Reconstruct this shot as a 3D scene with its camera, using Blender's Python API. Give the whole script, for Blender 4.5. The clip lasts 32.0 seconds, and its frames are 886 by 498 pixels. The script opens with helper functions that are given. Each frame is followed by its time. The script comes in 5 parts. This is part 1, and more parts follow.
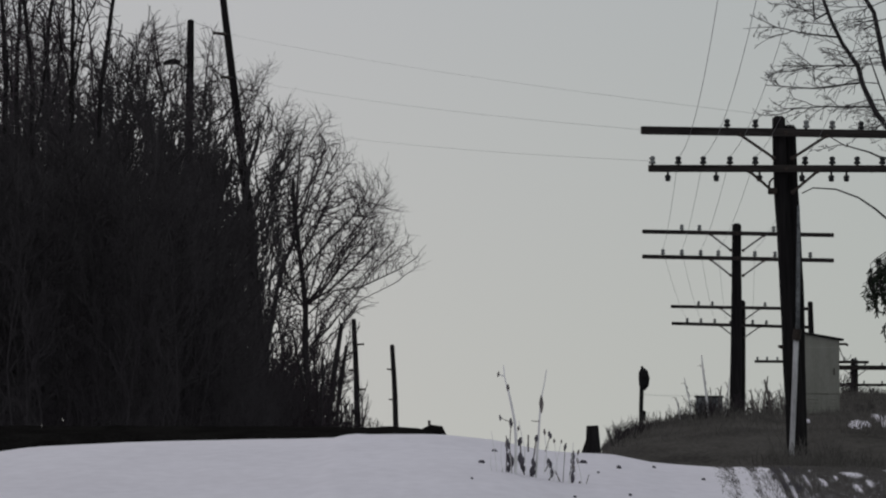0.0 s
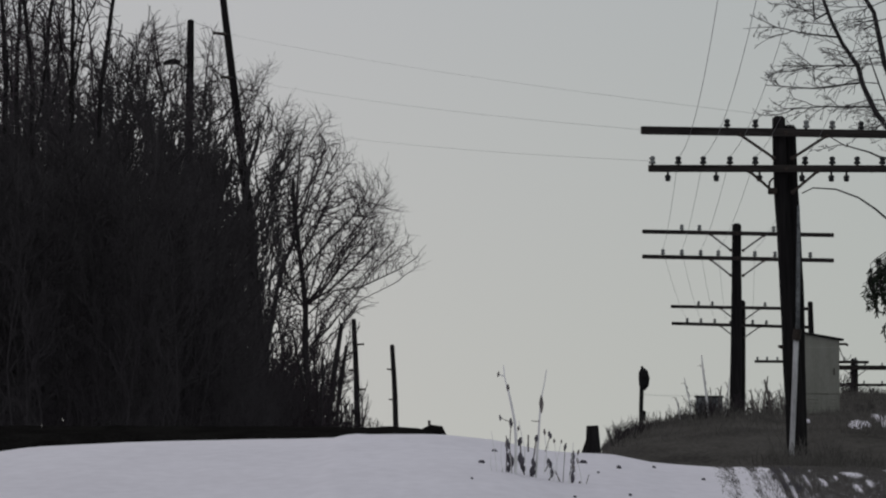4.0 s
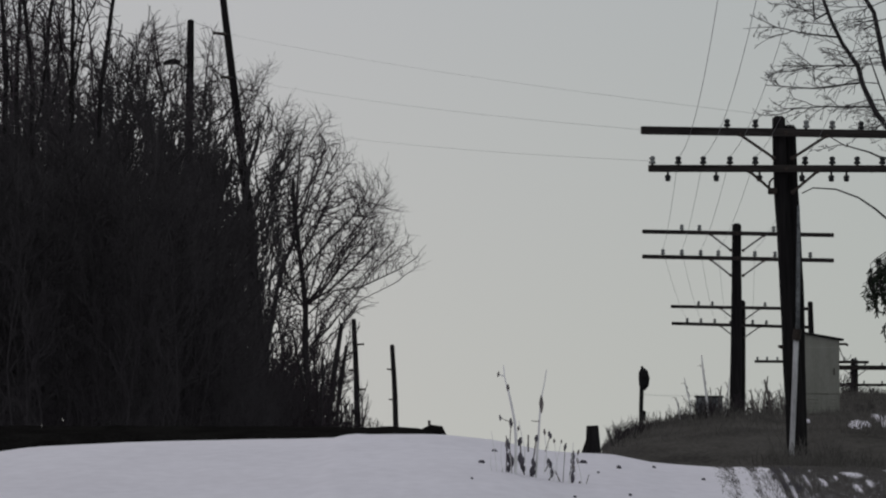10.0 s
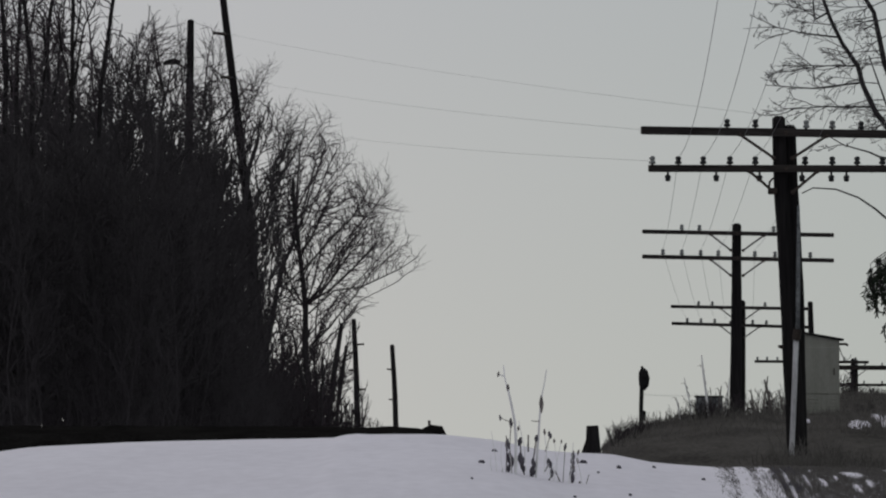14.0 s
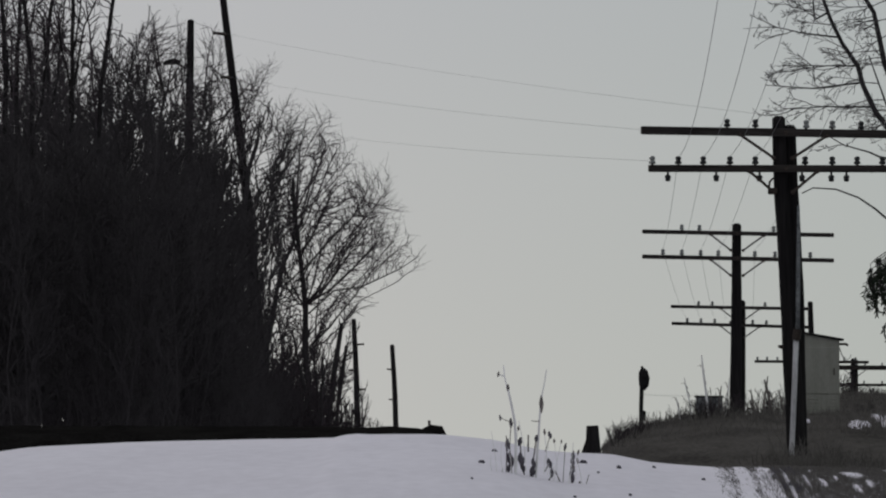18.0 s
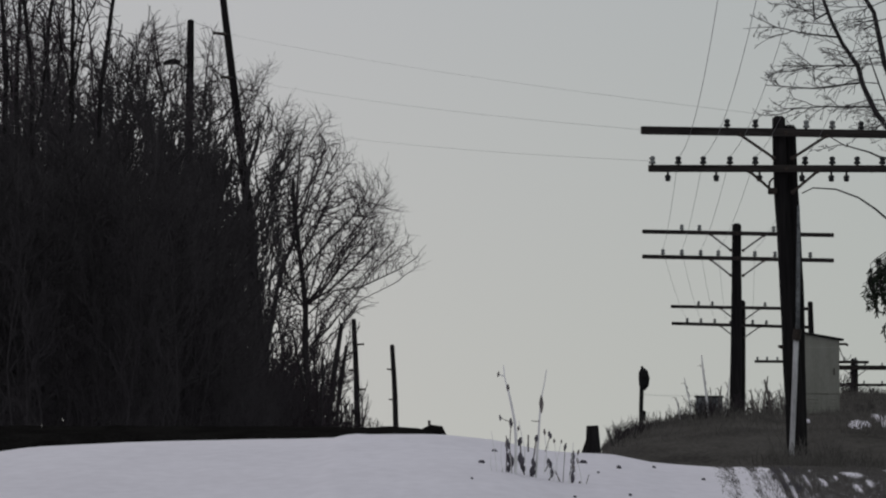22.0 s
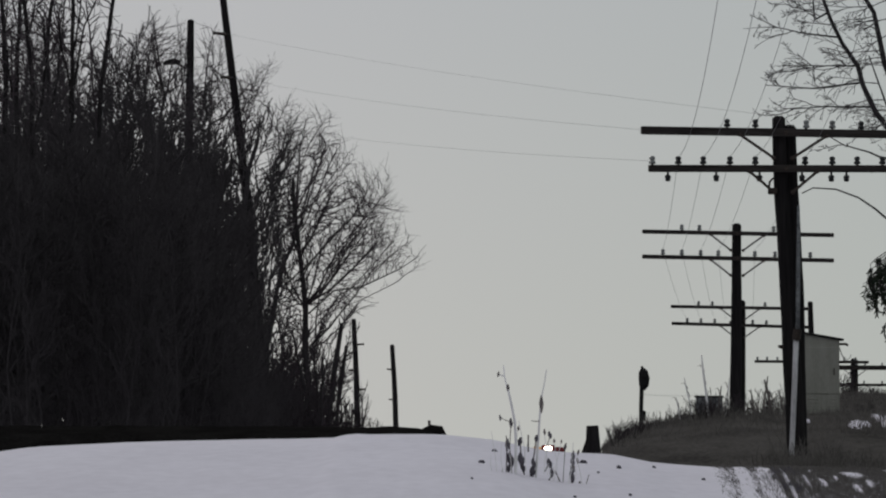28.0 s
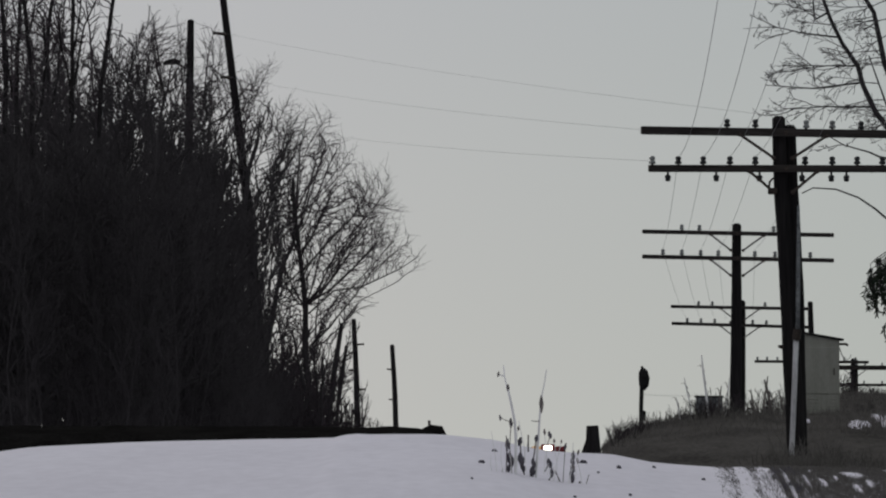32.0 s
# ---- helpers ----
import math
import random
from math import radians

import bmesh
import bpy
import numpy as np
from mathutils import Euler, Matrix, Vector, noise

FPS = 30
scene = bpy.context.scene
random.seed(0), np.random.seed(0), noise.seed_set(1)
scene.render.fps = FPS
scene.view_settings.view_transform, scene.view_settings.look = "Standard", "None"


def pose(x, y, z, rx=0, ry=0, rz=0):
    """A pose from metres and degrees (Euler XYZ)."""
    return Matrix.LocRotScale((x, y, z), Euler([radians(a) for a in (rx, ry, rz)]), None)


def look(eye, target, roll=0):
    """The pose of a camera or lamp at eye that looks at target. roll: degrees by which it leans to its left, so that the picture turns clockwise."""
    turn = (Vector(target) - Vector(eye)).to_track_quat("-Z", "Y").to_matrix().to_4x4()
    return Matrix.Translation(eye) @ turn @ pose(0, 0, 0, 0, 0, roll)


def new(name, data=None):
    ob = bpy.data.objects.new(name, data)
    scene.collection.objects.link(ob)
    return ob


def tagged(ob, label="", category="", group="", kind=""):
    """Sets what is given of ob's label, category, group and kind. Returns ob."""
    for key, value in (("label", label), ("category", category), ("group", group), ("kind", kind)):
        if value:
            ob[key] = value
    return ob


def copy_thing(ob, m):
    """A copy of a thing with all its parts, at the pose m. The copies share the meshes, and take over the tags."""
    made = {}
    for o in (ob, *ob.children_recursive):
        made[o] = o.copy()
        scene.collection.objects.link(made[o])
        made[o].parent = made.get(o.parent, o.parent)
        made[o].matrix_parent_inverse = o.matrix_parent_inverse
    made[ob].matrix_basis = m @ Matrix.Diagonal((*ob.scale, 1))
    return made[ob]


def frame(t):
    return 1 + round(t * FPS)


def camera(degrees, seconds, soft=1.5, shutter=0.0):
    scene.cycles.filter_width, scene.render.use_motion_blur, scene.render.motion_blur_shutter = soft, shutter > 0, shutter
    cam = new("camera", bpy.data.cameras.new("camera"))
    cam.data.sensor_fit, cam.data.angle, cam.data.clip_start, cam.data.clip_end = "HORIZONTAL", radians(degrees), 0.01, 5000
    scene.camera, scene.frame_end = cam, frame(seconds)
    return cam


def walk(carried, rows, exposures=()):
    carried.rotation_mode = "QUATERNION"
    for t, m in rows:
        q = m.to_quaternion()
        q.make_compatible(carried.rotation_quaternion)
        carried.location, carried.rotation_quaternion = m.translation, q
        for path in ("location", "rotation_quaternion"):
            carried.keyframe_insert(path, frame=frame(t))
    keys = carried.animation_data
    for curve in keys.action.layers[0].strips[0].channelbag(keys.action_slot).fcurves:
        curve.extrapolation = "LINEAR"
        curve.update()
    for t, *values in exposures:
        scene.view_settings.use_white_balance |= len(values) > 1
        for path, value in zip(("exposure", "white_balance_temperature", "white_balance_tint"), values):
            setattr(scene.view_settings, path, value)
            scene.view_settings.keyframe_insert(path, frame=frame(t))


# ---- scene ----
# ---- camera ----
EYE = 1.6
cam = camera(6.715, 32.0, soft=2.15)
VIEW = look((0, 0, EYE), (0, 100, EYE + 2.612))
walk(cam, [(0, VIEW), (32, VIEW)])

# ---- sky and sun ----
world = bpy.data.worlds.new("overcast_sky")
scene.world = world
world.use_nodes = True
wn, wl = world.node_tree.nodes, world.node_tree.links
wn.clear()
sky = wn.new("ShaderNodeTexSky")
sky.sky_type, sky.sun_disc = "NISHITA", False
sky.sun_elevation, sky.sun_rotation = radians(24), radians(-20)
coord = wn.new("ShaderNodeTexCoord")
split = wn.new("ShaderNodeSeparateXYZ")
rise = wn.new("ShaderNodeMapRange")
rise.inputs["From Min"].default_value, rise.inputs["From Max"].default_value = 0.0, 0.07
low_high = wn.new("ShaderNodeMix")
low_high.data_type = "RGBA"
low_high.inputs["A"].default_value = (4.92, 4.96, 4.85, 1)
low_high.inputs["B"].default_value = (4.41, 4.51, 4.76, 1)
side = wn.new("ShaderNodeMapRange")
side.inputs["From Min"].default_value, side.inputs["From Max"].default_value = -0.03, 0.065
away = wn.new("ShaderNodeMix")
away.data_type, away.blend_type = "RGBA", "MULTIPLY"
away.inputs["B"].default_value = (0.885, 0.935, 0.908, 1)
cloud = wn.new("ShaderNodeMix")
cloud.data_type = "RGBA"
cloud.inputs["Factor"].default_value = 0.985
back = wn.new("ShaderNodeBackground")
back.inputs["Strength"].default_value = 0.1
wout = wn.new("ShaderNodeOutputWorld")
wl.new(coord.outputs["Generated"], split.inputs[0])
wl.new(split.outputs["Z"], rise.inputs["Value"])
wl.new(rise.outputs["Result"], low_high.inputs["Factor"])
wl.new(sky.outputs[0], cloud.inputs["A"])
wl.new(split.outputs["X"], side.inputs["Value"])
wl.new(side.outputs["Result"], away.inputs["Factor"])
wl.new(low_high.outputs["Result"], away.inputs["A"])
wl.new(away.outputs["Result"], cloud.inputs["B"])
wl.new(cloud.outputs["Result"], back.inputs["Color"])
wl.new(back.outputs[0], wout.inputs[0])

sun = new("sun", bpy.data.lights.new("sun", "SUN"))
sun.data.energy, sun.data.angle, sun.data.color = 0.3, radians(14), (1, 0.96, 0.9)
sun.matrix_world = look((-20, 60, 28), (0, 0, 0))


# ---- materials ----
def material(name, dark, light, scale=8.0, stretch=(1, 1, 1), rough=0.85, metal=0.0, bump=0.3, fine=6.0, vary=0.0, gloss=0.3):
    """A surface of two tones at two scales of noise, with relief."""
    m = bpy.data.materials.new(name)
    m.use_nodes = True
    n, l = m.node_tree.nodes, m.node_tree.links
    b = n["Principled BSDF"]
    tc, mp = n.new("ShaderNodeTexCoord"), n.new("ShaderNodeMapping")
    mp.inputs["Scale"].default_value = stretch
    big, small = n.new("ShaderNodeTexNoise"), n.new("ShaderNodeTexNoise")
    big.inputs["Scale"].default_value, big.inputs["Detail"].default_value = scale, 4
    small.inputs["Scale"].default_value, small.inputs["Detail"].default_value = scale * fine, 3
    l.new(tc.outputs["Object"], mp.inputs[0])
    l.new(mp.outputs[0], big.inputs["Vector"])
    l.new(mp.outputs[0], small.inputs["Vector"])
    add = n.new("ShaderNodeMath")
    add.operation = "MULTIPLY_ADD"
    add.inputs[1].default_value, add.inputs[2].default_value = 0.5, 0.0
    l.new(small.outputs["Fac"], add.inputs[0])
    half = n.new("ShaderNodeMath")
    half.operation = "MULTIPLY_ADD"
    half.inputs[1].default_value = 0.5
    l.new(big.outputs["Fac"], half.inputs[0])
    l.new(add.outputs[0], half.inputs[2])
    ramp = n.new("ShaderNodeValToRGB")
    ramp.color_ramp.elements[0].position, ramp.color_ramp.elements[1].position = 0.35, 0.65
    ramp.color_ramp.elements[0].color, ramp.color_ramp.elements[1].color = (*dark, 1), (*light, 1)
    l.new(half.outputs[0], ramp.inputs[0])
    colour = ramp.outputs[0]
    if vary:
        info, hsv, rng = n.new("ShaderNodeObjectInfo"), n.new("ShaderNodeHueSaturation"), n.new("ShaderNodeMapRange")
        rng.inputs["To Min"].default_value, rng.inputs["To Max"].default_value = 1 - vary, 1 + vary
        l.new(info.outputs["Random"], rng.inputs["Value"])
        l.new(rng.outputs[0], hsv.inputs["Value"])
        l.new(colour, hsv.inputs["Color"])
        colour = hsv.outputs[0]
    l.new(colour, b.inputs["Base Color"])
    b.inputs["Roughness"].default_value, b.inputs["Metallic"].default_value = rough, metal
    b.inputs["Specular IOR Level"].default_value = gloss
    if bump:
        bp = n.new("ShaderNodeBump")
        bp.inputs["Strength"].default_value, bp.inputs["Distance"].default_value = bump, 0.02
        l.new(half.outputs[0], bp.inputs["Height"])
        l.new(bp.outputs[0], b.inputs["Normal"])
    return m


def glow(name, colour, strength, base=(0.8, 0.8, 0.8)):
    m = bpy.data.materials.new(name)
    m.use_nodes = True
    b = m.node_tree.nodes["Principled BSDF"]
    b.inputs["Base Color"].default_value = (*base, 1)
    b.inputs["Emission Color"].default_value = (*colour, 1)
    b.inputs["Emission Strength"].default_value = strength
    return m


SNOW = material("snow", (0.68, 0.645, 0.72), (0.775, 0.74, 0.82), 0.6, (1, 0.35, 1), 0.75, 0, 0.25, 14, 0, 0.15)
DARKGROUND = material("dark_ground", (0.006, 0.0055, 0.0055), (0.016, 0.015, 0.0145), 3, (1, 1, 1), 1.0, 0, 0.6, 9, 0, 0.0)
TURF = material("dead_turf", (0.048, 0.0445, 0.042), (0.107, 0.099, 0.0935), 1.6, (1, 0.4, 1), 1.0, 0, 0.6, 12, 0, 0.0)
GRASS = material("dead_grass", (0.07, 0.065, 0.0615), (0.15, 0.14, 0.131), 3, (1, 1, 1), 0.9, 0, 0.0, 8, 0.2, 0.05)
STEM = material("dry_stems", (0.09, 0.08, 0.08), (0.22, 0.195, 0.185), 9, (1, 1, 0.3), 0.85, 0, 0.2, 5, 0.2, 0.1)
# The paleness of stems seen against the sky is put into this colour.
PALE = material("backlit_stems", (0.66, 0.65, 0.65), (0.82, 0.805, 0.81), 9, (1, 1, 0.3), 0.85, 0, 0.2, 5, 0.1, 0.1)
SEED = material("seed_heads", (0.055, 0.052, 0.064), (0.125, 0.115, 0.132), 30, (1, 1, 1), 0.9, 0, 0.4, 4, 0.25, 0.1)
BARK = material("dark_bark", (0.027, 0.0243, 0.026), (0.050, 0.0458, 0.0482), 10, (1, 1, 0.25), 0.92, 0, 0.5, 6, 0.12, 0.08)
TWIG = material("twig_bark", (0.033, 0.027, 0.0305), (0.058, 0.048, 0.0535), 6, (1, 1, 0.5), 0.92, 0, 0.0, 6, 0.12, 0.08)
# Darker bark copy: the tall trunks' backlit silhouette is put into the colour.
SILHOUETTEBARK = material("silhouette_bark", (0.013, 0.012, 0.0125), (0.028, 0.0255, 0.0265), 10, (1, 1, 0.25), 0.9, 0, 0.5, 6, 0.12, 0.06)
GREYTWIG = material("grey_twigs", (0.05, 0.046, 0.048), (0.12, 0.112, 0.114), 6, (1, 1, 0.5), 0.9, 0, 0.0, 6, 0.2, 0.1)
NEEDLE = material("needles", (0.012, 0.018, 0.012), (0.035, 0.046, 0.03), 8, (1, 1, 1), 0.8, 0, 0.0, 5, 0.2, 0.15)
POLE = material("creosoted_wood", (0.0085, 0.008, 0.0085), (0.022, 0.020, 0.0208), 9, (1, 1, 0.06), 0.92, 0, 0.5, 5, 0.15, 0.04)
ARM = material("weathered_crossarm", (0.013, 0.011, 0.011), (0.042, 0.037, 0.035), 9, (0.08, 1, 1), 0.88, 0, 0.5, 5, 0.1, 0.1)
CUT = material("cut_wood_end", (0.10, 0.09, 0.08), (0.20, 0.18, 0.16), 20, (1, 1, 1), 0.85, 0, 0.3, 5)
STEEL = material("rusty_steel", (0.02, 0.016, 0.015), (0.06, 0.045, 0.038), 12, (1, 1, 1), 0.6, 0.5, 0.3, 6)
GLASS = material("dark_insulator_glass", (0.010, 0.011, 0.012), (0.03, 0.032, 0.034), 12, (1, 1, 1), 0.35, 0, 0.0, 4, 0.2, 0.25)
PALEGLASS = material("pale_insulator_glass", (0.10, 0.105, 0.105), (0.20, 0.21, 0.205), 12, (1, 1, 1), 0.2, 0, 0.0, 4, 0.25, 0.5)
STRAP = material("galvanised_strap", (0.13, 0.125, 0.12), (0.26, 0.25, 0.245), 10, (1, 1, 1), 0.55, 0.4, 0.2, 6)
WIRE = material("wire", (0.07, 0.07, 0.075), (0.14, 0.14, 0.145), 20, (1, 1, 1), 0.6, 0.4, 0.0, 4)
BOXPAINT = material("weathered_box_paint", (0.03, 0.034, 0.038), (0.23, 0.24, 0.25), 9, (1, 1, 1), 0.75, 0, 0.3, 5)
CONDUIT = material("grey_conduit", (0.36, 0.355, 0.37), (0.56, 0.555, 0.57), 6, (1, 1, 0.4), 0.55, 0.2, 0.2, 7)
PAINT = material("grey_paint", (0.205, 0.204, 0.182), (0.295, 0.293, 0.263), 2.5, (2, 2, 0.4), 0.6, 0, 0.1, 9)
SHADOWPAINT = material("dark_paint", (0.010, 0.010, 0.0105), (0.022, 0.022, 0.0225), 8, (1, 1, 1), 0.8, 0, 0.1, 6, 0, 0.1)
RED = material("red_paint", (0.11, 0.008, 0.010), (0.19, 0.014, 0.016), 2, (1, 1, 1), 0.5, 0, 0.1, 6)
BALLAST = material("ballast", (0.10, 0.09, 0.085), (0.24, 0.22, 0.21), 12, (1, 1, 1), 0.95, 0, 0.8, 5)
WINDOW = material("cab_glass", (0.01, 0.012, 0.014), (0.02, 0.022, 0.024), 3, (1, 1, 1), 0.08, 0, 0.0, 3, 0, 0.5)
LAMP = glow("headlight_lens", (1.0, 0.95, 0.82), 6.0)
# Weak glow for an added block that imitates the headlight's amber fringe.
AMBER = glow("amber_fringe", (1.0, 0.5, 0.16), 0.25, (0.45, 0.3, 0.14))


# ---- mesh tools ----
class Mesh:
    """Gathers vertices and faces, then links them as one mesh object."""

    def __init__(self):
        self.v, self.f = [], []

    def box(self, c, s, m=None, bevel=0.0):
        bm = bmesh.new()
        bmesh.ops.create_cube(bm, size=1, matrix=Matrix.Diagonal((*s, 1)))
        if bevel:
            bmesh.ops.bevel(bm, geom=bm.edges[:], offset=bevel, segments=2, affect="EDGES", profile=0.5)
        return self.bm(bm, Matrix.Translation(c) @ (m or Matrix()))

    def bm(self, bm, m=None):
        k = len(self.v)
        bm.verts.ensure_lookup_table()
        self.v += [tuple((m or Matrix()) @ v.co) for v in bm.verts]
        self.f += [[k + v.index for v in f.verts] for f in bm.faces]
        bm.free()
        return self

    def tube(self, pts, radii, sides=6, caps=True):
        pts = [Vector(p) for p in pts]
        if isinstance(radii, (int, float)):
            radii = [radii] * len(pts)
        k, n = len(self.v), len(pts)
        d = (pts[-1] - pts[0]).normalized()
        side = d.orthogonal().normalized()
        for i, p in enumerate(pts):
            t = (pts[min(i + 1, n - 1)] - pts[max(i - 1, 0)]).normalized()
            u = (side - t * side.dot(t)).normalized()
            w = t.cross(u)
            for j in range(sides):
                a = 2 * math.pi * j / sides
                self.v.append(tuple(p + (u * math.cos(a) + w * math.sin(a)) * radii[i]))
        for i in range(n - 1):
            for j in range(sides):
                a, b = k + i * sides + j, k + i * sides + (j + 1) % sides
                self.f.append([a, b, b + sides, a + sides])
        if caps:
            self.f.append([k + j for j in range(sides)][::-1])
            self.f.append([k + (n - 1) * sides + j for j in range(sides)])
        return self

    def lathe(self, profile, m=None, sides=10):
        k, m = len(self.v), m or Matrix()
        for r, z in profile:
            for j in range(sides):
                a = 2 * math.pi * j / sides
                self.v.append(tuple(m @ Vector((r * math.cos(a), r * math.sin(a), z))))
        n = len(profile)
        for i in range(n - 1):
            for j in range(sides):
                a, b = k + i * sides + j, k + i * sides + (j + 1) % sides
                self.f.append([a, b, b + sides, a + sides])
        self.f.append([k + j for j in range(sides)][::-1])
        self.f.append([k + (n - 1) * sides + j for j in range(sides)])
        return self

    def data(self, name, mat, smooth=False):
        me = bpy.data.meshes.new(name)
        me.from_pydata(self.v, [], self.f)
        me.materials.append(mat)
        if smooth:
            me.polygons.foreach_set("use_smooth", [True] * len(me.polygons))
        me.update()
        return me


def part(name, mesh, mat, parent=None, label="", smooth=False, at=None):
    data = mesh if isinstance(mesh, bpy.types.Mesh) else mesh.data(name, mat, smooth)
    ob = new(name, data)
    if parent:
        ob.parent = parent
    if at is not None:
        ob.matrix_basis = at
    if label:
        ob["label"] = label
    return ob


def thing(name, label, category, m=None, group="", kind=""):
    ob = tagged(new(name), label, category, group, kind)
    ob.matrix_basis = m or Matrix()
    return ob


# ---- ground ----
CREST_X = np.array([-9, -3.65, -3.32, -2.62, -1.88, -1.04, -0.86, -0.8, -0.72, -0.62, -0.39, 0.03, 0.4, 0.56, 0.73, 0.87, 1.0, 1.14, 1.38, 1.7, 2.17, 3.65, 9])
CREST_Z = np.array([-0.15, -0.045, 0.0, 0.033, 0.042, 0.06, 0.068, 0.093, 0.104, 0.094, 0.101, 0.099, 0.06, 0.027, -0.016, -0.043, -0.053, -0.06, -0.07, -0.13, -0.163, -0.196, -0.3])


def smooth(a, b, x):
    t = min(1.0, max(0.0, (x - a) / (b - a)))
    return t * t * (3 - 2 * t)


def crest(x):
    return EYE + float(np.interp(x, CREST_X, CREST_Z))


def ground(x, y):
    ripple = 0.012 * noise.noise((x * 0.9, y * 0.35, 3)) + 0.006 * noise.noise((x * 3.1, y * 1.2, 7))
    ripple += 0.02 * max(0.0, noise.noise((x * 0.45, y * 0.16, 12)))
    if y < 62:
        return crest(x) * smooth(26, 62, y) + ripple * smooth(10, 40, y)
    z = crest(x) - 0.45 * (1 - math.exp(-(y - 62) / 9)) + ripple * math.exp(-(y - 62) / 6)
    return z - min(40.0, 0.012 * max(0.0, y - 250))


def sheet(xs, ys, height):
    m = Mesh()
    m.v = [(x, y, height(x, y)) for y in ys for x in xs]
    w = len(xs)
    m.f = [[j * w + i, j * w + i + 1, (j + 1) * w + i + 1, (j + 1) * w + i] for j in range(len(ys) - 1) for i in range(w - 1)]
    return m


gx = sorted({*(-2500, -1200, -600, -300, -150, -80, -45, -28, -18, -12, 12, 18, 28, 45, 80, 150, 300, 600, 1200, 2500), *(round(-9 + 0.1 * i, 2) for i in range(181))})
gy = sorted({*(-200, -80, -30, -10, 0, 10, 18, 24, 80, 90, 105, 130, 160, 200, 250, 300, 400, 600, 900, 1400, 2200, 3200, 4900), *(round(28 + 0.5 * i, 2) for i in range(95))})
snow_ground = part("ground", sheet(gx, gy, ground), SNOW, smooth=True)
tagged(snow_ground, "pale lilac-grey snow cover rising to a low crest", "ground", kind="structure")


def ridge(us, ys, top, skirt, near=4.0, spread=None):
    """A bank: a sheet whose rim dips under the ground. spread: the distance at which its widths hold, if it is fanned
    along the camera's view rays.
    """
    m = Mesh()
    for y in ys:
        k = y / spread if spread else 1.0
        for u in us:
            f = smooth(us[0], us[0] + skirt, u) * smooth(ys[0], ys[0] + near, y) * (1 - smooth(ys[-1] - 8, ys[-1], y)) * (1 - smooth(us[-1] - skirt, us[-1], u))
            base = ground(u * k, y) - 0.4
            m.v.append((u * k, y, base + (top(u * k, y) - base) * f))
    w = len(us)
    m.f = [[j * w + i, j * w + i + 1, (j + 1) * w + i + 1, (j + 1) * w + i] for j in range(len(ys) - 1) for i in range(w - 1)]
    return m


def dark_bank_top(x, y):
    return float(np.interp(x, [-9, -4.4, -2.3, -0.5, -0.2, 0.05], [1.85, 1.79, 1.785, 1.775, 1.755, 1.71])) + 0.018 * noise.noise((x * 2.2, y * 0.6, 1)) + 0.008 * noise.noise((x * 9, y * 3, 1))


dark_bank = part("dark_bank", ridge([-12 + 0.08 * i for i in range(152)], [66 + 0.8 * i for i in range(28)], dark_bank_top, 0.16), DARKGROUND, smooth=True)
tagged(dark_bank, "low black bank behind the snow", "earth bank", kind="structure")


def turf_top(x, y):
    top = float(np.interp(x * 90 / y, [1.84, 1.97, 2.09, 2.25, 2.47, 2.8, 3.2, 4.2, 6, 16], [1.54, 1.62, 1.72, 1.79, 1.86, 1.92, 1.96, 1.99, 2.02, 2.1]))
    return top + 0.03 * noise.noise((x * 1.7, y * 0.2, 5)) + 0.012 * noise.noise((x * 7, y * 0.5, 5))


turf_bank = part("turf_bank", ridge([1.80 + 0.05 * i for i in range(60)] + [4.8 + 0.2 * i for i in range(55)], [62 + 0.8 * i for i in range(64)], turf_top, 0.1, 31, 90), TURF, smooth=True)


def turf_surface(x, y):
    base = ground(x, y) - 0.4
    return base + (turf_top(x, y) - base) * smooth(62, 93, y)


tagged(turf_bank, "low mound of dark dead grass beside the poles", "grass bank", kind="structure")


def far_bank_top(x, y):
    u = x * 180 / y
    top = float(np.interp(u, [5.3, 5.8, 6.5, 9, 30], [1.9, 2.2, 2.32, 2.42, 2.6]))
    high = 0.52 * smooth(184, 197, y) * smooth(8.45, 8.9, u)
    slope = EYE + 0.0041 * y
    return min(top, slope) + high + 0.03 * noise.noise((x * 0.9, y * 0.3, 9))


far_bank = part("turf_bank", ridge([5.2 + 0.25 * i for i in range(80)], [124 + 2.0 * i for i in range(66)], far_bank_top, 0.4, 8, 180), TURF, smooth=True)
tagged(far_bank, "long dark grassy embankment carrying a pole line", "grass bank", kind="structure")


# ---- railway and locomotive ----
def rail_z(y):
    return float(np.interp(y, [300, 641, 695, 711, 724, 800, 1030], [-2.55, -2.59, -2.66, -2.75, -3.25, -4.6, -8.5]))


def rail_x(y):
    return 186 / 13360 * y


track_y = [500 + 10 * i for i in range(62)]
bed = Mesh()
for y in track_y:
    for dx, dz in ((-3.4, -1.6), (-1.7, -0.28), (1.7, -0.28), (3.4, -1.6)):
        bed.v.append((rail_x(y) + dx, y, rail_z(y) + dz))
for i in range(len(track_y) - 1):
    for j in range(3):
        a = i * 4 + j
        bed.f.append([a, a + 1, a + 5, a + 4])
railway = part("railway_bed", bed, BALLAST)
tagged(railway, "snow-edged ballast bed of a single railway track", "railway", kind="structure")
for dx in (-0.7175, 0.7175):
    r = Mesh()
    r.tube([(rail_x(y) + dx, y, rail_z(y) - 0.09) for y in track_y], 0.09, 4)
    part("rail", r, STEEL, railway)

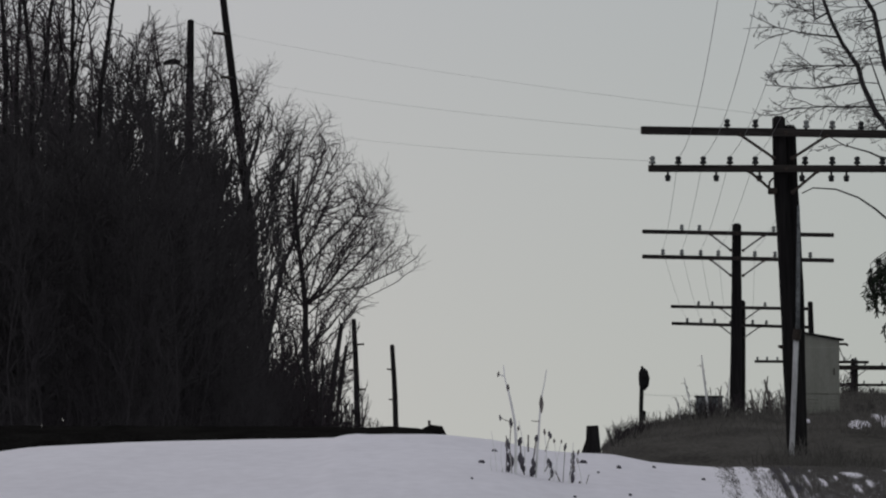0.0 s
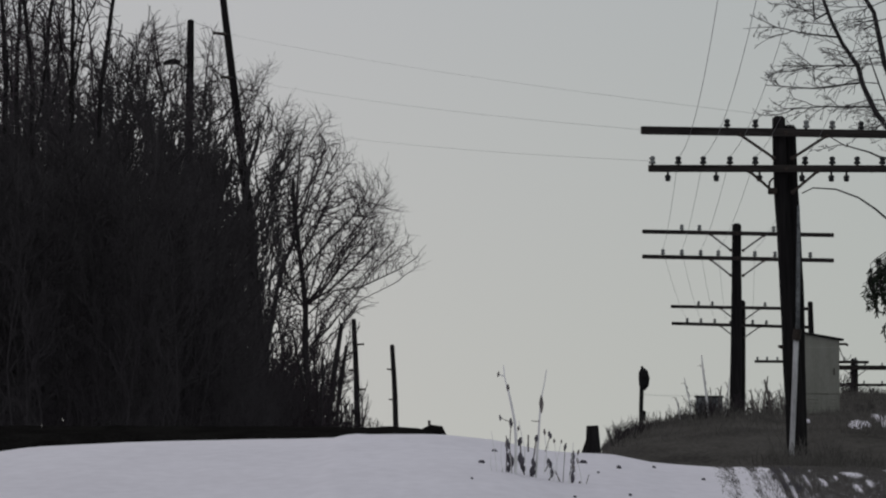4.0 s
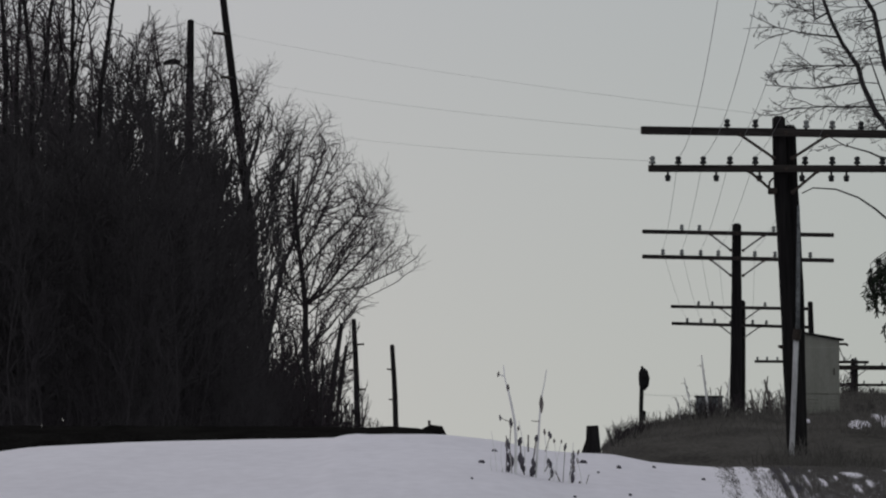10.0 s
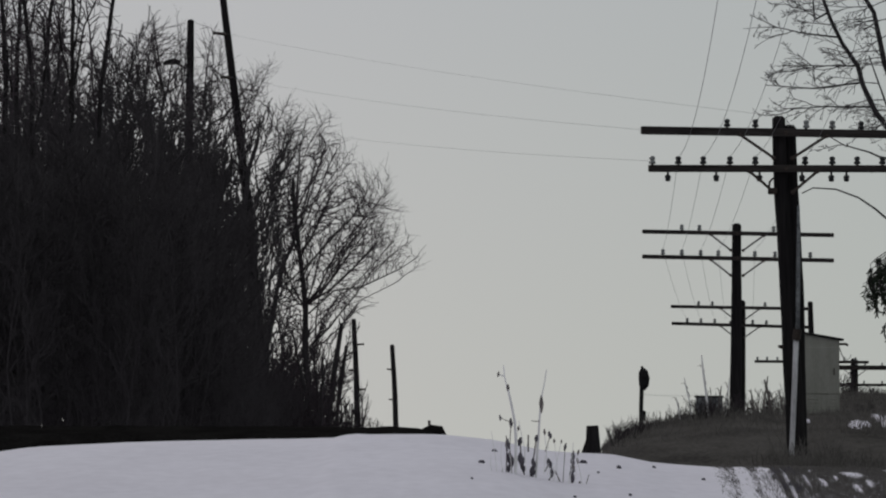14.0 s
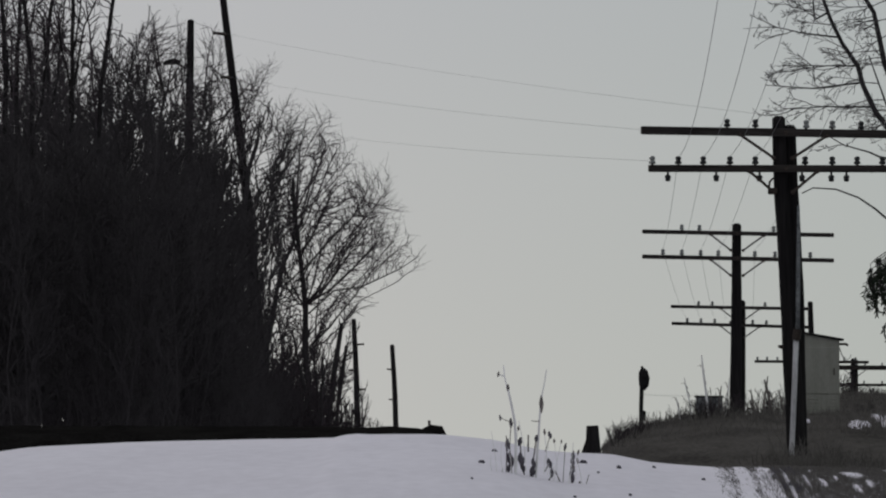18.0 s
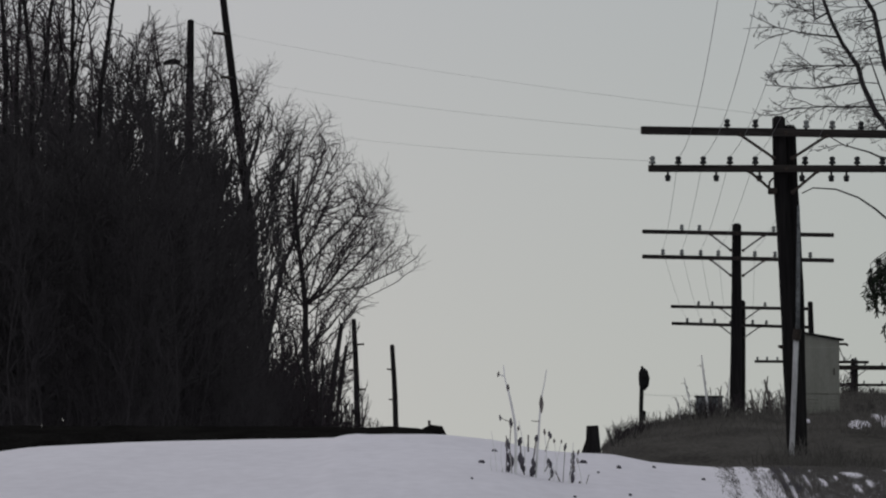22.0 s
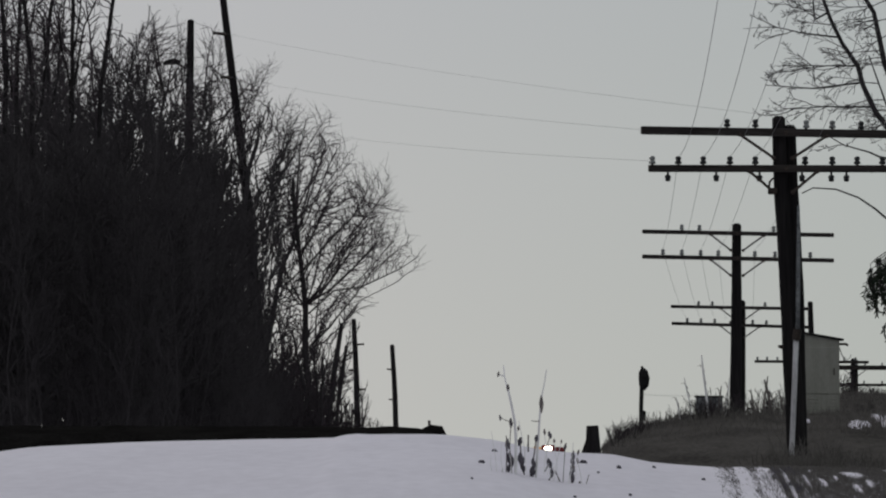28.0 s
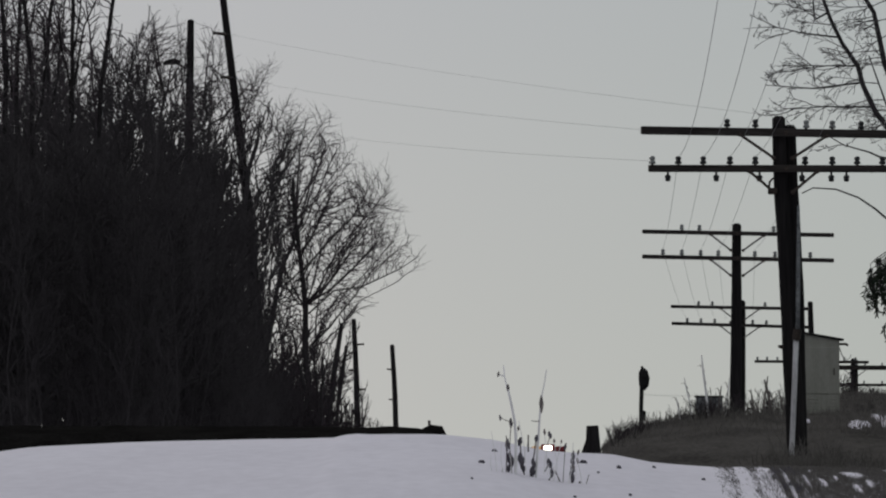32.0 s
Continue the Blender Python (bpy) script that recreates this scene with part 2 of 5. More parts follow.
loco = thing("locomotive", "distant red locomotive with a bright white headlight", "locomotive")
hood = Mesh()
hood.box((0, 9.0, 2.65), (2.1, 12.0, 2.5), bevel=0.18)
part("hood", hood, RED, loco)
cabm = Mesh()
cabm.box((0, 2.4, 2.75), (3.0, 2.6, 2.75), bevel=0.16)
part("cab", cabm, RED, loco)
nose = Mesh()
nose.box((0, 0.55, 2.0), (1.9, 1.5, 1.5), bevel=0.2)
part("nose", nose, RED, loco)
for sx in (-0.72, 0.72):
    w = Mesh()
    w.box((sx, 1.09, 3.35), (0.95, 0.05, 0.6), bevel=0.02)
    part("windscreen", w, WINDOW, loco)
frame_m = Mesh()
frame_m.box((0, 7.6, 1.2), (2.9, 15.8, 0.35), bevel=0.05)
part("underframe", frame_m, SHADOWPAINT, loco)
pilot = Mesh()
pilot.box((0, -0.35, 0.65), (2.7, 0.12, 0.9), bevel=0.04)
part("pilot", pilot, SHADOWPAINT, loco)
housing = Mesh()
housing.box((0, 1.0, 4.05), (1.2, 0.35, 0.62), bevel=0.1)
housing_ob = part("headlight_housing", housing, RED, loco, "red headlight housing on the cab roof")
for sx in (-0.15, 0.15):
    lens = Mesh()
    lens.lathe([(0.21, 0), (0.21, 0.03), (0.13, 0.055)], pose(sx, 0.815, 4.05, 90), 16)
    part("headlight_lens", lens, LAMP, housing_ob, "glowing white headlight lens")
# Added blocks: the headlight's amber and red fringe is put into their colour.
for sx, mat, lab in ((-0.98, AMBER, "dim amber colour fringe beside the headlight"), (1.0, RED, "dark red colour fringe beside the headlight")):
    mk = Mesh()
    mk.box((sx, 1.0, 4.0), (0.75, 0.3, 0.36), bevel=0.06)
    part("headlight_fringe", mk, mat, loco, lab)
coupler = Mesh()
coupler.box((0, -0.62, 0.85), (0.22, 0.5, 0.24), bevel=0.04)
coupler.box((0, -0.9, 0.85), (0.3, 0.16, 0.3), bevel=0.06)
part("coupler", coupler, STEEL, loco)
part("fuel_tank", Mesh().box((0, 7.7, 0.72), (2.4, 4.6, 0.7), bevel=0.14), SHADOWPAINT, loco)
part("exhaust_stack", Mesh().box((0, 8.2, 4.0), (0.5, 0.8, 0.26), bevel=0.05), SHADOWPAINT, loco)
part("radiator", Mesh().box((0, 13.6, 3.96), (1.7, 1.9, 0.14), bevel=0.04), SHADOWPAINT, loco)
for sx in (-1, 1):
    part("side_window", Mesh().box((sx * 1.5, 2.5, 3.35), (0.05, 1.1, 0.6), bevel=0.02), WINDOW, loco)
    rail_m = Mesh()
    rail_m.tube([(sx * 1.4, y, 2.4) for y in (3.9, 7.0, 11.0, 15.2)], 0.025, 6)
    for y in (4.0, 6.2, 8.4, 10.6, 12.8, 15.1):
        rail_m.tube([(sx * 1.4, y, 1.35), (sx * 1.4, y, 2.4)], 0.022, 6)
    part("handrail", rail_m, STEEL, loco)
    step_m = Mesh()
    for k in range(3):
        step_m.box((sx * 1.25, -0.15, 0.35 + 0.3 * k), (0.4, 0.3, 0.05), bevel=0.01)
    step_m.tube([(sx * 1.44, -0.2, 0.3), (sx * 1.44, -0.2, 2.2)], 0.025, 6)
    part("steps", step_m, SHADOWPAINT, loco)
    part("ditch_light", Mesh().lathe([(0.12, 0), (0.12, 0.05), (0.08, 0.09)], pose(sx * 0.95, -0.3, 1.3, 90), 12), SHADOWPAINT, loco)
for by in (3.2, 12.2):
    bogie = Mesh()
    bogie.box((0, by, 0.72), (2.3, 3.4, 0.5), bevel=0.06)
    bogie_ob = part("bogie", bogie, SHADOWPAINT, loco)
    for wy in (-1.2, 1.2):
        for sx in (-0.72, 0.72):
            wh = Mesh()
            wh.lathe([(0.5, -0.06), (0.5, 0.06)], pose(sx, by + wy, 0.5, 0, 90, 0), 20)
            part("wheel", wh, STEEL, bogie_ob)


# ---- telegraph line ----
def insulator_data(name, mat):
    """A glass bell with a wide skirt, a wire groove and a rounded crown."""
    m = Mesh()
    m.lathe([(0.014, -0.01), (0.014, 0.022), (0.030, 0.022), (0.036, 0.028), (0.037, 0.046), (0.030, 0.052), (0.024, 0.058), (0.024, 0.068), (0.032, 0.074), (0.032, 0.088), (0.024, 0.100), (0.010, 0.106)], None, 12)
    return m.data(name, mat, True)


INSULATOR = insulator_data("insulator", GLASS)
PALE_INSULATOR = insulator_data("pale_insulator", PALEGLASS)
PIN = Mesh().lathe([(0.012, -0.05), (0.012, 0.0), (0.017, 0.0), (0.017, 0.012), (0.010, 0.014), (0.009, 0.03)], None, 8).data("pin", STEEL, True)
BOLT = Mesh().lathe([(0.026, 0.0), (0.026, 0.006), (0.014, 0.008), (0.014, 0.022), (0.010, 0.024)], pose(0, 0, 0, 90), 8).data("bolt", STEEL)
SPOOL = Mesh().lathe([(0.012, 0.0), (0.012, -0.03), (0.03, -0.035), (0.034, -0.06), (0.026, -0.07), (0.03, -0.09), (0.016, -0.1)], None, 10).data("spool", GLASS, True)


def shaft(points, radii, sides=14):
    """A wooden pole with a slightly uneven girth."""
    pts, rad = [], []
    for i in range(len(points) - 1):
        a, b = Vector(points[i]), Vector(points[i + 1])
        for k in range(6):
            t = k / 6
            p = a.lerp(b, t)
            r = radii[i] * (1 - t) + radii[i + 1] * t
            pts.append(p + Vector((noise.noise((p.z * 1.3, p.x, p.y)), noise.noise((p.z * 1.3, p.y, 5)), 0)) * 0.008)
            rad.append(r * (1 + 0.04 * noise.noise((p.z * 3, p.y, 2))))
    pts.append(Vector(points[-1]))
    rad.append(radii[-1])
    pts.append(pts[-1] + Vector((0, 0, radii[-1] * 0.45)))
    rad.append(radii[-1] * 0.55)
    return Mesh().tube(pts, rad, sides)


def crossarm(pole, z, half_l, half_r, tilt, pins, below=(), thick=0.1, depth=0.09, reach=0.45, drop=0.3, front=-0.13, offset=0.0, pale=(), strap=None):
    """A crossarm on a pole, with its braces and insulators. Pins: places along the arm; pale: those of clear glass."""
    m = pose(offset, front, z, 0, tilt, 0)
    a = Mesh()
    a.box(((half_r - half_l) / 2, 0, 0), (half_l + half_r, depth, thick), bevel=0.008)
    arm = part("crossarm", a, ARM, pole, "weathered wooden crossarm", at=m)
    for sx in (-1, 1):
        end = half_l if sx < 0 else half_r
        e = Mesh()
        e.box((sx * (end + 0.004), 0, 0), (0.008, depth * 0.9, thick * 0.9))
        part("end_grain", e, CUT, arm, "pale cut end of the arm")
        b = Mesh()
        run = Vector((sx * (0.1 - reach), 0.005, 0.03 - drop))
        b.box((sx * (reach + 0.1) / 2, -depth / 2 - 0.012, -(drop + 0.03) / 2), (run.length + 0.04, 0.008, 0.03), pose(0, 0, 0, 0, -math.degrees(math.atan2(run.z, run.x)), 0), bevel=0.003)
        brace = part("brace", b, strap or STEEL, arm)
        part("bolt", BOLT, None, brace, at=pose(sx * reach, -depth / 2 - 0.014, -0.03))
        part("bolt", BOLT, None, brace, at=pose(sx * 0.1, -depth / 2 - 0.014, -drop))
    part("bolt", BOLT, None, arm, at=pose(-offset * 0.5, -depth / 2, 0))
    for x in pins:
        q = part("insulator", PALE_INSULATOR if x in pale else INSULATOR, None, arm, at=pose(x, 0, thick / 2 - 0.012, 0, 0, random.uniform(0, 90)))
        part("pin", PIN, None, q)
    for x in below:
        part("spool_insulator", SPOOL, None, arm, at=pose(x, 0, -thick / 2))
    return arm


LINE = "telegraph poles beside the track"

# nearest pole: a leaning pole with a splint post bolted behind it
p1 = thing("telegraph_pole", "dark creosoted telegraph pole with two crossarms and splint post", "utility pole", pose(3.66, 80, 1.3), LINE)
part("shaft", shaft([(0.09, 0, -0.3), (0.06, 0, 0.84), (-0.01, 0, 2.15), (-0.075, 0, 3.0), (-0.1, 0, 3.77)], [0.1, 0.1, 0.092, 0.08, 0.07]), POLE, p1, smooth=True)
part("splint_post", shaft([(0.115, 0.06, -0.3), (0.105, 0.06, 0.84), (0.08, 0.06, 2.04), (0.05, 0.06, 2.6), (0.035, 0.06, 3.0), (0.02, 0.06, 3.68)], [0.09, 0.088, 0.085, 0.08, 0.075, 0.066]), POLE, p1, "second post fixed beside the first", smooth=True)
crossarm(p1, 3.619, 1.5, 1.5, 0.93, (-0.594, -0.295, 0.244, 0.52, 0.825, 1.1), thick=0.085, reach=0.46, drop=0.27, offset=-0.06, pale=(0.244, 0.52))
crossarm(p1, 3.237, 1.42, 1.5, 0.1, (-1.385, -1.11, -0.846, -0.564, -0.295, 0.232, 0.52, 0.783, 1.05, 1.33), (-1.22, -0.708, -0.25, 0.2, 0.51, 0.67, 1.2), thick=0.075, reach=0.36, drop=0.25, offset=-0.06, pale=(-1.385,))
cl = Mesh()
cl.box((-0.17, -0.08, 3.0), (0.1, 0.08, 0.07), bevel=0.015)
cl.tube([(-0.21, -0.08, 3.0), (-0.2, -0.08, 3.1), (-0.16, -0.08, 3.14)], 0.012, 6)
part("bracket", cl, STEEL, p1)
st = Mesh()
st.tube([(0.0, -0.02, 1.35), (-0.07, -0.03, 1.35), (-0.11, -0.03, 1.36)], [0.03, 0.022, 0.014], 6)
part("pole_step", st, STEEL, p1)
cd = Mesh()
cd.tube([(0.02, -0.13, -0.2), (0.03, -0.13, 0.3), (0.06, -0.12, 1.0), (0.075, -0.12, 1.45)], 0.029, 10)
part("conduit", cd, CONDUIT, p1, "pale grey conduit up the pole", smooth=True)
cs = Mesh()
cs.tube([(0.075, -0.12, 1.42), (0.09, -0.12, 1.54)], 0.046, 10)
part("cable_cap", cs, STEEL, p1)
rc = Mesh()
rc.tube([(0.092, -0.10, 1.5), (0.097, -0.085, 1.9), (0.102, -0.075, 2.3), (0.104, -0.07, 2.85)], [0.024, 0.023, 0.022, 0.014], 8)
part("riser_cable", rc, BOXPAINT, p1, "weathered grey cable up the side of the pole", smooth=True)

p2 = thing("telegraph_pole", "slim dark telegraph pole with two full crossarms", "utility pole", pose(4.67, 120, 1.35), LINE)
part("shaft", shaft([(-0.02, 0, -0.3), (-0.02, 0, 0.6), (0, 0, 3.76)], [0.1, 0.098, 0.073]), POLE, p2, smooth=True)
crossarm(p2, 3.63, 1.5, 1.53, 1.1, (-0.88, -0.6, 0.58), thick=0.065, reach=0.42, drop=0.27, pale=(-0.88, -0.6, 0.58), strap=STRAP)
crossarm(p2, 3.23, 1.5, 1.53, 1.2, (-1.18, -0.88, -0.58, -0.3, 0.28, 0.6, 1.16), thick=0.065, reach=0.42, drop=0.27, pale=(-1.18, -0.88, -0.58, -0.3, 0.28, 0.6, 1.16), strap=STRAP)

p3 = thing("telegraph_pole", "far dark telegraph pole with two drooping crossarms", "utility pole", pose(6.48, 165, 1.4), LINE)
part("shaft", shaft([(0.0, 0, -0.3), (0.0, 0, 0.6), (0.03, 0, 3.35)], [0.135, 0.13, 0.1]), POLE, p3, smooth=True)
crossarm(p3, 3.225, 1.5, 1.5, 1.0, (-0.9, -0.6, 0.55), thick=0.07, reach=0.42, drop=0.27, pale=(-0.9, -0.6, 0.55), strap=STRAP)
crossarm(p3, 2.84, 1.48, 1.5, 1.6, (-1.15, -0.85, -0.55, 0.28, 0.58), thick=0.07, reach=0.42, drop=0.27, pale=(-1.15, -0.85, -0.55, 0.28, 0.58), strap=STRAP)
tb = Mesh()
tb.box((-0.16, -0.1, 2.88), (0.14, 0.12, 0.12), bevel=0.03)
part("terminal_box", tb, SHADOWPAINT, p3)

p4 = thing("telegraph_pole", "distant thin telegraph pole with one crossarm", "utility pole", pose(9.99, 205, 1.6), LINE)
part("shaft", shaft([(0.1, 0, -0.3), (0.06, 0, 1.5), (-0.02, 0, 3.9)], [0.1, 0.095, 0.07]), POLE, p4, smooth=True)
crossarm(p4, 2.29, 1.53, 1.55, 0.4, (-1.46, -1.2, -0.92, -0.6, 0.3, 0.6, 0.9, 1.2), thick=0.075, reach=0.42, drop=0.27, pale=(-1.46, -1.2, -0.92, -0.6, 0.3, 0.6, 0.9, 1.2), strap=STRAP)

p5 = thing("telegraph_pole", "distant stout telegraph pole with two low crossarms", "utility pole", pose(13.63, 250, 1.6), LINE)
part("shaft", shaft([(0.0, 0, -0.5), (0.0, 0, 1.2), (-0.02, 0, 2.85)], [0.14, 0.135, 0.12]), POLE, p5, smooth=True)
crossarm(p5, 2.6, 1.53, 1.55, 0.3, (-1.2, -0.9, -0.6, 0.05, 0.33, 0.9), thick=0.15, reach=0.42, drop=0.27, pale=(-1.2, -0.9, -0.6, 0.05, 0.33, 0.9), strap=STRAP)
crossarm(p5, 2.03, 1.53, 1.55, 0.3, (-0.9, -0.6, 0.3, 0.9), thick=0.09, reach=0.42, drop=0.27, pale=(-0.9, -0.6, 0.3, 0.9), strap=STRAP)

p0 = thing("telegraph_pole", "dark telegraph pole carrying the near end of the wires", "utility pole", pose(2.9, 40, 0.4), LINE)
part("shaft", shaft([(0, 0, -0.6), (0, 0, 0.6), (0, 0, 7.1)], [0.13, 0.125, 0.09]), POLE, p0, smooth=True)
crossarm(p0, 5.95, 1.5, 1.5, 0.6, (-1.42, -1.15, -0.8, -0.5, -0.21, 0.3, 0.58, 0.86, 1.14, 1.4), thick=0.08, reach=0.4, drop=0.27)
crossarm(p0, 6.65, 1.5, 1.5, 0.6, (-1.38, -1.09, -0.8, -0.4, -0.2, 0.1, 0.58, 0.86, 1.14, 1.4), thick=0.08, reach=0.4, drop=0.27)


def cable(name, a, b, sag, r, label):
    a, b = Vector(a), Vector(b)
    pts = [a.lerp(b, i / 24) - Vector((0, 0, sag * 4 * (i / 24) * (1 - i / 24))) for i in range(25)]
    ob = part(name, Mesh().tube(pts, r, 5), WIRE)
    return tagged(ob, label, "wire", "wires of the pole line")


for near, high, slack, x1, x2, x3 in ((-1.15, 6.3, 0.7, -1.11, -1.18, -1.15), (-0.8, 6.5, 0.7, -0.846, -0.88, -0.85), (-0.4, 7.0, 0.7, -0.564, -0.58, -0.55), (-0.2, 7.4, 0.85, -0.295, -0.3, -0.3), (0.1, 7.5, 0.8, 0.232, 0.28, 0.28)):
    a, b, c, d = (2.9 + near, 39.87, high), (3.6 + x1, 79.87, 4.66), (4.67 + x2, 119.87, 4.72), (6.48 + x3, 164.87, 4.37)
    cable("line_wire", a, b, slack, 0.0026, "thin slack telegraph wire strung between poles")
    cable("line_wire", b, c, 0.12, 0.0024, "thin slack telegraph wire strung between poles")
    cable("line_wire", c, d, 0.12, 0.0024, "thin slack telegraph wire strung between poles")


# ---- bracket poles on the far side of the track ----
def bracket_pole(label, m, top, foot_r, top_r, lean, brackets, foot=-1.0):
    ob = thing("bracket_pole", label, "utility pole", m, "leaning poles along the trees")
    part("shaft", shaft([(0, 0, foot), (lean * 0.45, 0, top * 0.5), (lean, 0, top)], [foot_r, (foot_r + top_r) / 2, top_r]), POLE, ob, smooth=True)
    for z, sx, ln in brackets:
        x = lean * z / top
        b = Mesh()
        b.tube([(x, -0.02, z - 0.01), (x + sx * ln * 0.35, -0.02, z), (x + sx * ln * 0.8, -0.02, z + 0.01), (x + sx * ln, -0.02, z + 0.01)], [0.06, 0.034, 0.03, 0.036], 7)
        part("bracket", b, STEEL, ob, smooth=True)
    return ob


bracket_pole("tall leaning pole with side brackets rising out of the thicket", pose(-3.38, 150, 1.3), 9.6, 0.125, 0.065, -1.04, ((8.5, -1, 0.27), (7.63, -1, 0.22)))
lp = bracket_pole("dark wooden pole with a street lamp arm in the thicket", pose(-5.62, 165, 1.3), 9.6, 0.13, 0.075, 0.1, ())
lampm = Mesh()
lampm.tube([(0.05, -0.05, 8.55), (-0.3, -0.1, 8.7)], 0.02, 6)
part("lamp_arm", lampm, STEEL, lp)
lh = Mesh()
lh.tube([(-0.12, -0.1, 8.69), (-0.3, -0.1, 8.71), (-0.5, -0.1, 8.66)], [0.05, 0.07, 0.04], 8)
part("lamp_head", lh, SHADOWPAINT, lp)
bracket_pole("slender dark pole with side brackets", pose(-2.68, 240, 1.9), 3.72, 0.11, 0.075, -0.16, ((2.93, 1, 0.3), (2.1, -1, 0.24), (1.5, 1, 0.3)))
bracket_pole("slender dark pole with two short side brackets", pose(-1.82, 300, 1.7), 3.9, 0.12, 0.09, -0.2, ((2.95, -1, 0.26), (1.75, -1, 0.24)))
for a, b in (((-4.5, 150, 9.0), (2.1, 79.87, 4.95)), ((-4.62, 150, 9.87), (3.5, 79.9, 5.1)), ((-4.05, 150, 8.05), (2.18, 79.87, 4.62))):
    cable("span_wire", a, b, 0.1, 0.0016, "faint wire spanning across the track")


# ---- trackside signal, stump, cabinet ----
sg = thing("trackside_signal", "small dark trackside signal on a short post", "signal", pose(3.935, 150, 1.75))
part("post", Mesh().tube([(0, 0, -0.8), (0, 0, 0.6), (0.015, 0, 1.15)], 0.043, 10), SHADOWPAINT, sg)
part("junction_box", Mesh().box((0.03, -0.02, 0.46), (0.13, 0.12, 0.2), bevel=0.03), SHADOWPAINT, sg)
hd = Mesh()
hd.tube([(0.03, 0, 0.97), (0.055, 0, 1.06), (0.06, 0, 1.2), (0.04, 0, 1.34), (0.02, 0, 1.39)], [0.05, 0.1, 0.115, 0.09, 0.04], 12)
head = part("signal_head", hd, SHADOWPAINT, sg)
for z in (1.12, 1.27):
    part("lens_hood", Mesh().lathe([(0.05, 0), (0.055, 0.11)], pose(0.05, -0.09, z, 90), 12), SHADOWPAINT, head)
part("finial", Mesh().lathe([(0.03, 0), (0.025, 0.06)], pose(0.02, 0, 1.38), 8), SHADOWPAINT, sg)

stump = thing("stump", "dark weathered wooden stump standing in the snow", "stump", pose(1.265, 64, crest(1.265) - 0.03))
part("trunk", Mesh().tube([(-0.012, 0, -0.1), (-0.01, 0, 0.0), (-0.006, 0, 0.06), (0.004, 0, 0.15), (0.0, 0, 0.27)], [0.12, 0.104, 0.08, 0.06, 0.052], 9), POLE, stump)
part("split_face", Mesh().tube([(0.012, -0.078, 0.0), (0.014, -0.06, 0.1), (0.016, -0.05, 0.19)], [0.026, 0.02, 0.006], 6), POLE, stump, "worn split in the wood")

hump = thing("earth_clod", "small dark hump of earth with a short stub", "clod", pose(-0.09, 73, 1.7))
hm = Mesh()
hm.tube([(-0.16, 0, -0.02), (-0.1, 0, 0.02), (-0.02, 0, 0.05), (0.06, 0, 0.045), (0.13, 0, -0.02)], [0.015, 0.05, 0.06, 0.055, 0.01], 8)
part("clod", hm, DARKGROUND, hump, smooth=True)
part("stub", Mesh().tube([(-0.04, 0, 0.08), (-0.045, 0, 0.15)], 0.014, 6), STEM, hump)

cb = thing("relay_cabinet", "pale grey metal relay cabinet with a sloping roof", "cabinet", pose(9.0, 180, 2.35))
body = Mesh()
bmb = bmesh.new()
bmesh.ops.create_cube(bmb, size=1, matrix=Matrix.Translation((0, 0, 0.9)) @ Matrix.Diagonal((0.86, 0.8, 1.8, 1)))
for v in bmb.verts:
    if v.co.z > 1.5:
        v.co.z = 1.92 if v.co.x < 0 else 1.77
bmesh.ops.bevel(bmb, geom=bmb.edges[:], offset=0.012, segments=2, affect="EDGES")
body.bm(bmb)
part("body", body, PAINT, cb)
part("roof", Mesh().box((0.03, 0, 1.87), (1.02, 0.95, 0.05), pose(0, 0, 0, 0, 9.9, 0), bevel=0.01), SHADOWPAINT, cb, "dark sloping roof with an overhang")
door = part("door", Mesh().box((0, -0.412, 1.05), (0.8, 0.022, 1.1), bevel=0.006), PAINT, cb)
part("handle", Mesh().tube([(0.3, -0.425, 0.95), (0.3, -0.46, 0.97), (0.3, -0.46, 1.08), (0.3, -0.425, 1.1)], 0.012, 6), STEEL, door)
for x0, wide in ((-0.2, 0.34), (0.26, 0.25)):
    panel = part("lower_panel", Mesh().box((x0, -0.412, 0.25), (wide, 0.03, 0.44), bevel=0.006), PAINT, cb)
    for k in range(4):
        part("louvre", Mesh().box((x0, -0.43, 0.13 + 0.08 * k), (wide * 0.75, 0.012, 0.02), pose(0, 0, 0, 25), bevel=0.003), PAINT, panel)
part("plinth", Mesh().box((0, 0, -0.12), (0.9, 0.84, 0.26), bevel=0.01), TURF, cb)
part("lamp_bracket", Mesh().tube([(0.42, -0.3, 1.68), (0.6, -0.3, 1.68), (0.64, -0.3, 1.64)], 0.03, 6), STEEL, cb)

bx = thing("equipment_box", "small weathered grey box half hidden in brush", "box", pose(6.06, 172, 2.29))
part("body", Mesh().box((0, 0, 0.2), (0.6, 0.4, 0.45), bevel=0.015), BOXPAINT, bx)
for x0 in (-0.15, 0.15):
    part("door", Mesh().box((x0, -0.205, 0.2), (0.27, 0.02, 0.36), bevel=0.006), BOXPAINT, bx)
part("lid", Mesh().box((0, 0, 0.44), (0.66, 0.46, 0.04), bevel=0.01), SHADOWPAINT, bx)


cable("signal_wire", (9.42, 179.7, 3.98), (13.5, 249.9, 4.62), 0.25, 0.012, "slack dark cable from the cabinet to a pole")
cable("signal_wire", (3.96, 150, 2.63), (6.0, 172, 2.78), 0.03, 0.003, "thin wire from the signal to a box")


